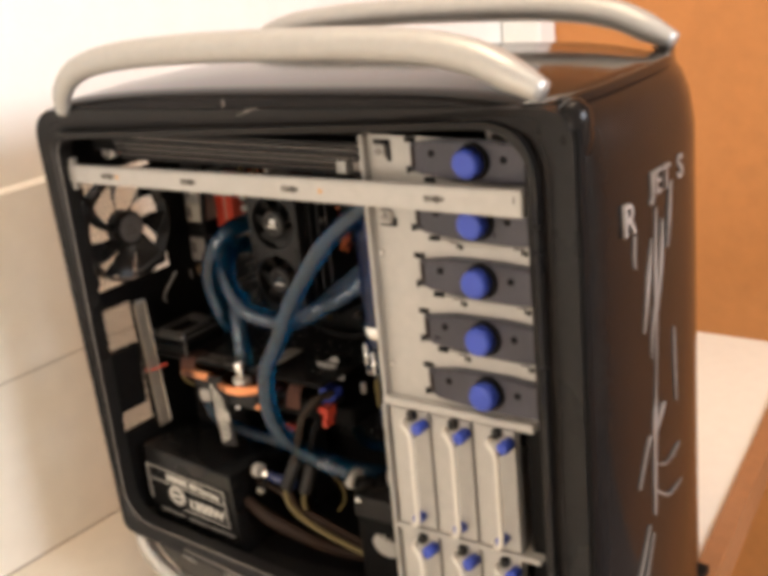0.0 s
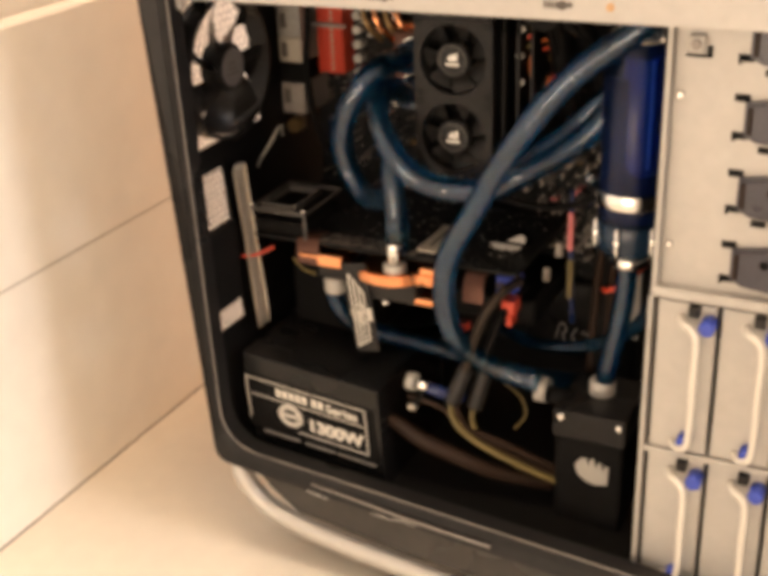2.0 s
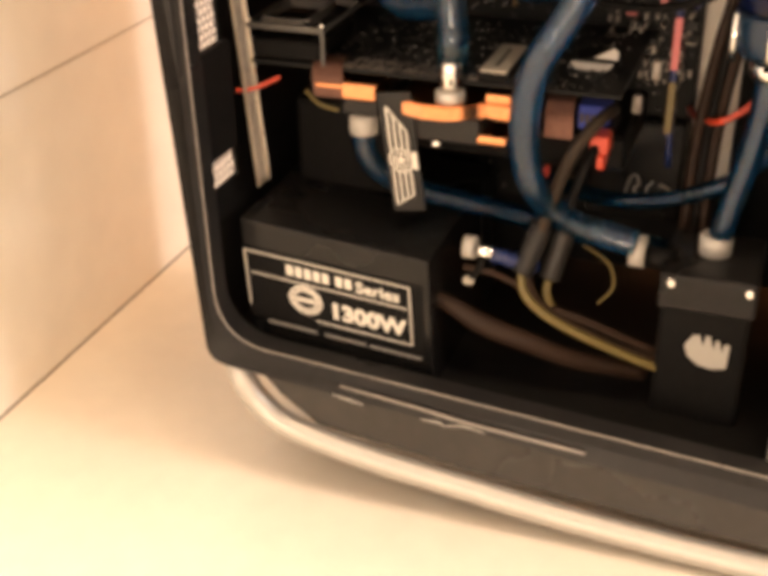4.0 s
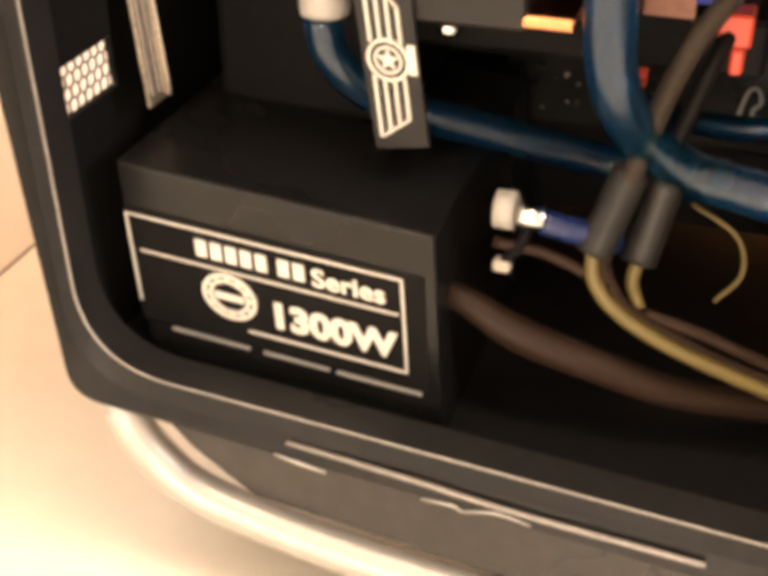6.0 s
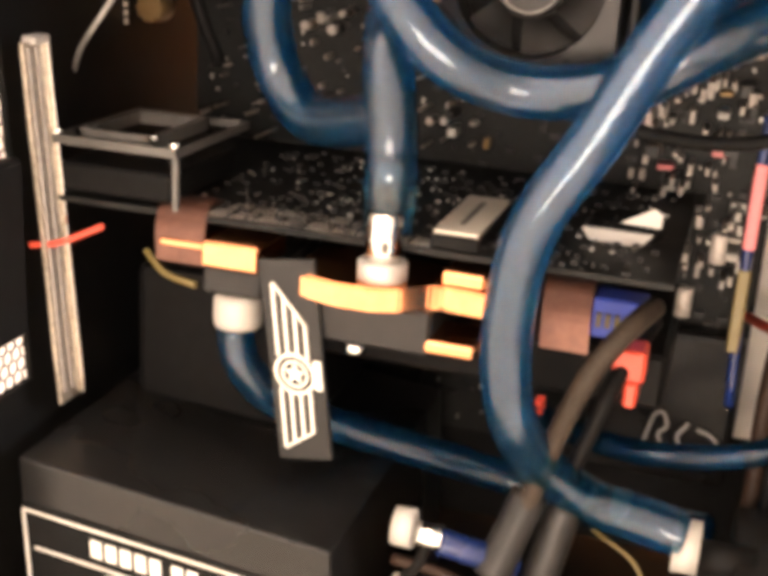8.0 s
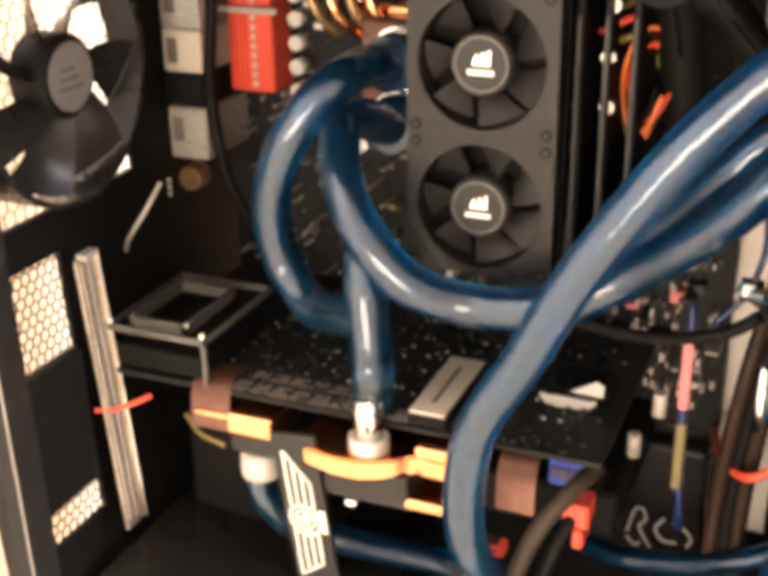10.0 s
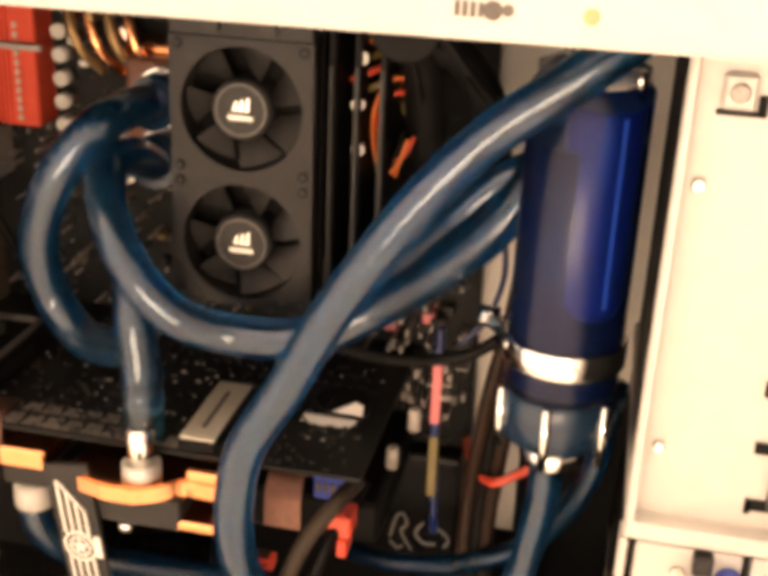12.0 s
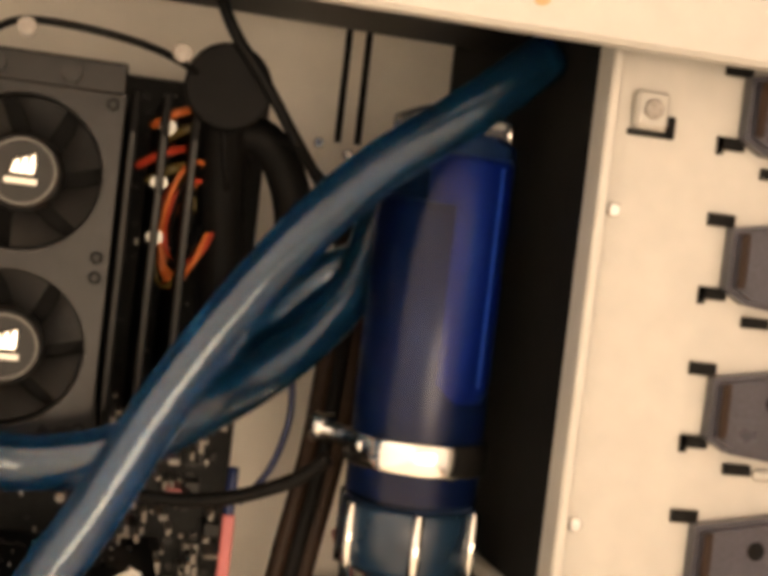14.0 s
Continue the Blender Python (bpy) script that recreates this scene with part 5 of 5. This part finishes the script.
cable([(0.306, 0.150, 0.345), (0.307, 0.150, 0.325), (0.301, 0.148, 0.305), (0.290, 0.145, 0.292)], 0.0014, NAVY, "thin dark blue wire loop")
for x, y, z0, z1, mat, lab in ((0.2838, 0.120, 0.262, 0.293, PINK, "flat pink ribbon wire end"), (0.2838, 0.122, 0.222, 0.254, YELLOW, "flat yellow ribbon wire end")):
    solid("wire_tag", box((x - 0.0022, y, z0), (x + 0.0022, y + 0.003, z1), 0.0006), mat, lab, "wire")
cable([(0.2838, 0.1225, 0.31), (0.2838, 0.1235, 0.28), (0.2838, 0.1245, 0.25), (0.286, 0.126, 0.20)], 0.0020, NAVY, "blue wire hanging near the board")
cr = random.Random(5)
for k in range(9):
    cx, cz, rx, rz = 0.2560 + cr.uniform(-0.002, 0.003), 0.3960 + cr.uniform(-0.005, 0.005), cr.uniform(0.005, 0.009), cr.uniform(0.014, 0.021)
    y = 0.124 + 0.003 * k * 0.6
    pts = [(cx + rx * math.cos(q) + 0.10 * rz * math.sin(q), y + 0.004 * math.sin(2 * q), cz + rz * math.sin(q)) for q in [0.4 + 2 * math.pi * j / 9 * 0.9 for j in range(10)]]
    cable(pts, 0.0010, (ORANGEWIRE, MATTE, RED, ORANGEWIRE, YELLOW, MATTE, ORANGEWIRE, RED, MATTE)[k], "thin orange, red and black wires coiled together")
for k, (p, mat) in enumerate((((0.250, 0.435), ORANGEWIRE), ((0.254, 0.430), YELLOW), ((0.246, 0.420), RED), ((0.250, 0.415), YELLOW))):
    cable([(p[0] - 0.008, 0.130, p[1] - 0.005), (p[0], 0.122, p[1]), (p[0] + 0.010, 0.130, p[1] + 0.004)], 0.0016, mat, "short coloured wire in a bundle")
cable([(0.278, 0.150, 0.340), (0.272, 0.138, 0.380), (0.268, 0.130, 0.420), (0.262, 0.118, 0.452)], 0.0090, MATTE, "thick black cable sheath behind memory")
cable([(0.268, 0.130, 0.432), (0.285, 0.128, 0.428), (0.297, 0.135, 0.405), (0.300, 0.15, 0.37)], 0.0075, MATTE, "thick black cable sheath behind memory")
cable([(0.283, 0.12, 0.432), (0.292, 0.10, 0.425), (0.305, 0.095, 0.412)], 0.0010, MATTE, "thin black wire over the tray")
disc = thing("cable_disc", "round grey plastic disc beside the memory", "disc", (0.2650, 0.105, 0.43))
part("disc_face", lathe([(0.0142, -0.0032), (0.0150, -0.0022), (0.0150, 0.003)], (0.2650, 0.105, 0.4445), "y", 24), MATTE, disc)
part("disc_post", lathe([(0.0060, 0.0), (0.0060, 0.030)], (0.2650, 0.108, 0.4445), "y", 14), MATTE, disc)
cable([(0.2560, 0.098, 0.4800), (0.2600, 0.097, 0.4700), (0.2660, 0.098, 0.4600), (0.2760, 0.099, 0.4480), (0.2880, 0.102, 0.4320), (0.3020, 0.110, 0.4150)], 0.0022, MATTE, "black cable over the round disc")
for k, (x, z) in enumerate(((0.2465, 0.4285), (0.2455, 0.4095), (0.2460, 0.3905))):
    solid("connector", lathe([(0.0028, -0.002), (0.0028, 0.002)], (x, 0.112, z), "y", 12), SOLDER, "small pale round connector", "connector", "round connectors")
blue_plug = thing("ribbon_plug", "small blue plug with brass pins", "plug", (0.243, 0.10, 0.238))
part("plug_body", box((0.2345, 0.094, 0.2300), (0.2530, 0.108, 0.2450), 0.001), BLUE, blue_plug)
for k in range(4):
    part("pin", box((0.2362 + 0.0032 * k, 0.0925, 0.2345), (0.2380 + 0.0032 * k, 0.0945, 0.2395)), YELLOW, blue_plug)
clip = thing("cable_clip", "red plastic cable clip on board", "clip", (0.25, 0.08, 0.22))
part("jaw", box((0.2450, 0.078, 0.2215), (0.2560, 0.092, 0.2330), 0.001), RED, clip)
part("hook", box((0.2500, 0.076, 0.2130), (0.2545, 0.090, 0.2220), 0.001), RED, clip)
for at, way in (((0.2191, 0.064, 0.2125), -1), ((0.2448, 0.078, 0.1764), 1)):
    c = thing("hose_clip", "small red hose clip with a pale round screw", "clip", at, "hose clips")
    for dz in (-0.0018, 0.0012):
        part("band", box((at[0] - 0.006, at[1] - 0.002, at[2] + dz), (at[0] + 0.006, at[1] + 0.006, at[2] + dz + 0.0016), 0.0004), RED, c, "red band")
    part("clip_body", box((at[0] - 0.004, at[1] - 0.001, at[2] - 0.003), (at[0] + 0.004, at[1] + 0.007, at[2] + 0.003), 0.001), BROWN, c)
    part("clip_screw", lathe([(0.0026, -0.003), (0.0036, -0.002), (0.0036, 0.004)], (at[0] + way * 0.0085, at[1] - 0.001, at[2]), "y", 14), CREAM, c, "pale round screw")
mirror_cap = thing("round_cooler", "small bright round cooler on the board", "cooler", (0.25, 0.105, 0.26))
part("disc", lathe([(0.0135, 0.0), (0.0140, 0.003), (0.0120, 0.006)], (0.2400, 0.121, 0.2620), "z", 24), MATTE, mirror_cap)
# bright reflections of the polished top, shaped as two pale plates over matte black
for pts in ([(0.2395, 0.2700), (0.2505, 0.2763), (0.2538, 0.2745), (0.2534, 0.2695)], [(0.2262, 0.2668), (0.2290, 0.2625), (0.2461, 0.2607), (0.2512, 0.2668), (0.2420, 0.2668)]):
    bm = plate_into(bmesh.new(), pts, 0.1045, 0.1060)
    part("polished_plate", bm, STEEL, mirror_cap, "pale plate in the shape of a reflection")
part("stem", box((0.2360, 0.1060, 0.2620), (0.2480, 0.121, 0.2690), 0.001), MATTE, mirror_cap)
for k in range(3):
    solid("header_pins", box((0.2440 + 0.0042 * k, 0.108, 0.2500), (0.2462 + 0.0042 * k, 0.112, 0.2560)), STEEL, "small bright header pins", "pins", "header pins")
for x, z in ((0.2640, 0.240), (0.2735, 0.262)):
    solid("capacitor", lathe([(0.0030, 0.0), (0.0030, 0.010), (0.0024, 0.011)], (x, 0.127, z - 0.008), "z", 14), WORN, "small worn metal capacitor on board", "capacitor", "capacitors")
for x in (0.3235, 0.3325):
    part("tray_hole", box((x, 0.2105, 0.440), (x + 0.0028, 0.2122, 0.500)), MATTE, case, "dark slit in the tray")
for x, z in ((0.3166, 0.4387), (0.3300, 0.4350), (0.3530, 0.4480)):
    part("tray_screw", lathe([(0.0016, -0.0020), (0.0026, -0.0008), (0.0026, 0.001)], (x, 0.2115, z), "y", 12), CHROME, case, "small bright screw")
# slanted ends of the wings
for s in (1, -1):
    pts = [(EX - 0.0056 + 0.0036 * k, 0.0527, EZ + (0.0320 - 0.0045 * k if s > 0 else -0.0285 + 0.0025 * k)) for k in range(4)]
    part("wing_edge", tube(pts, 0.0006, 6, 2), PRINT, wing, "thin silver line")
for ob in wing.children:
    settle(ob, lean(x_per_z=-0.125, at=(EX, 0, EZ)))
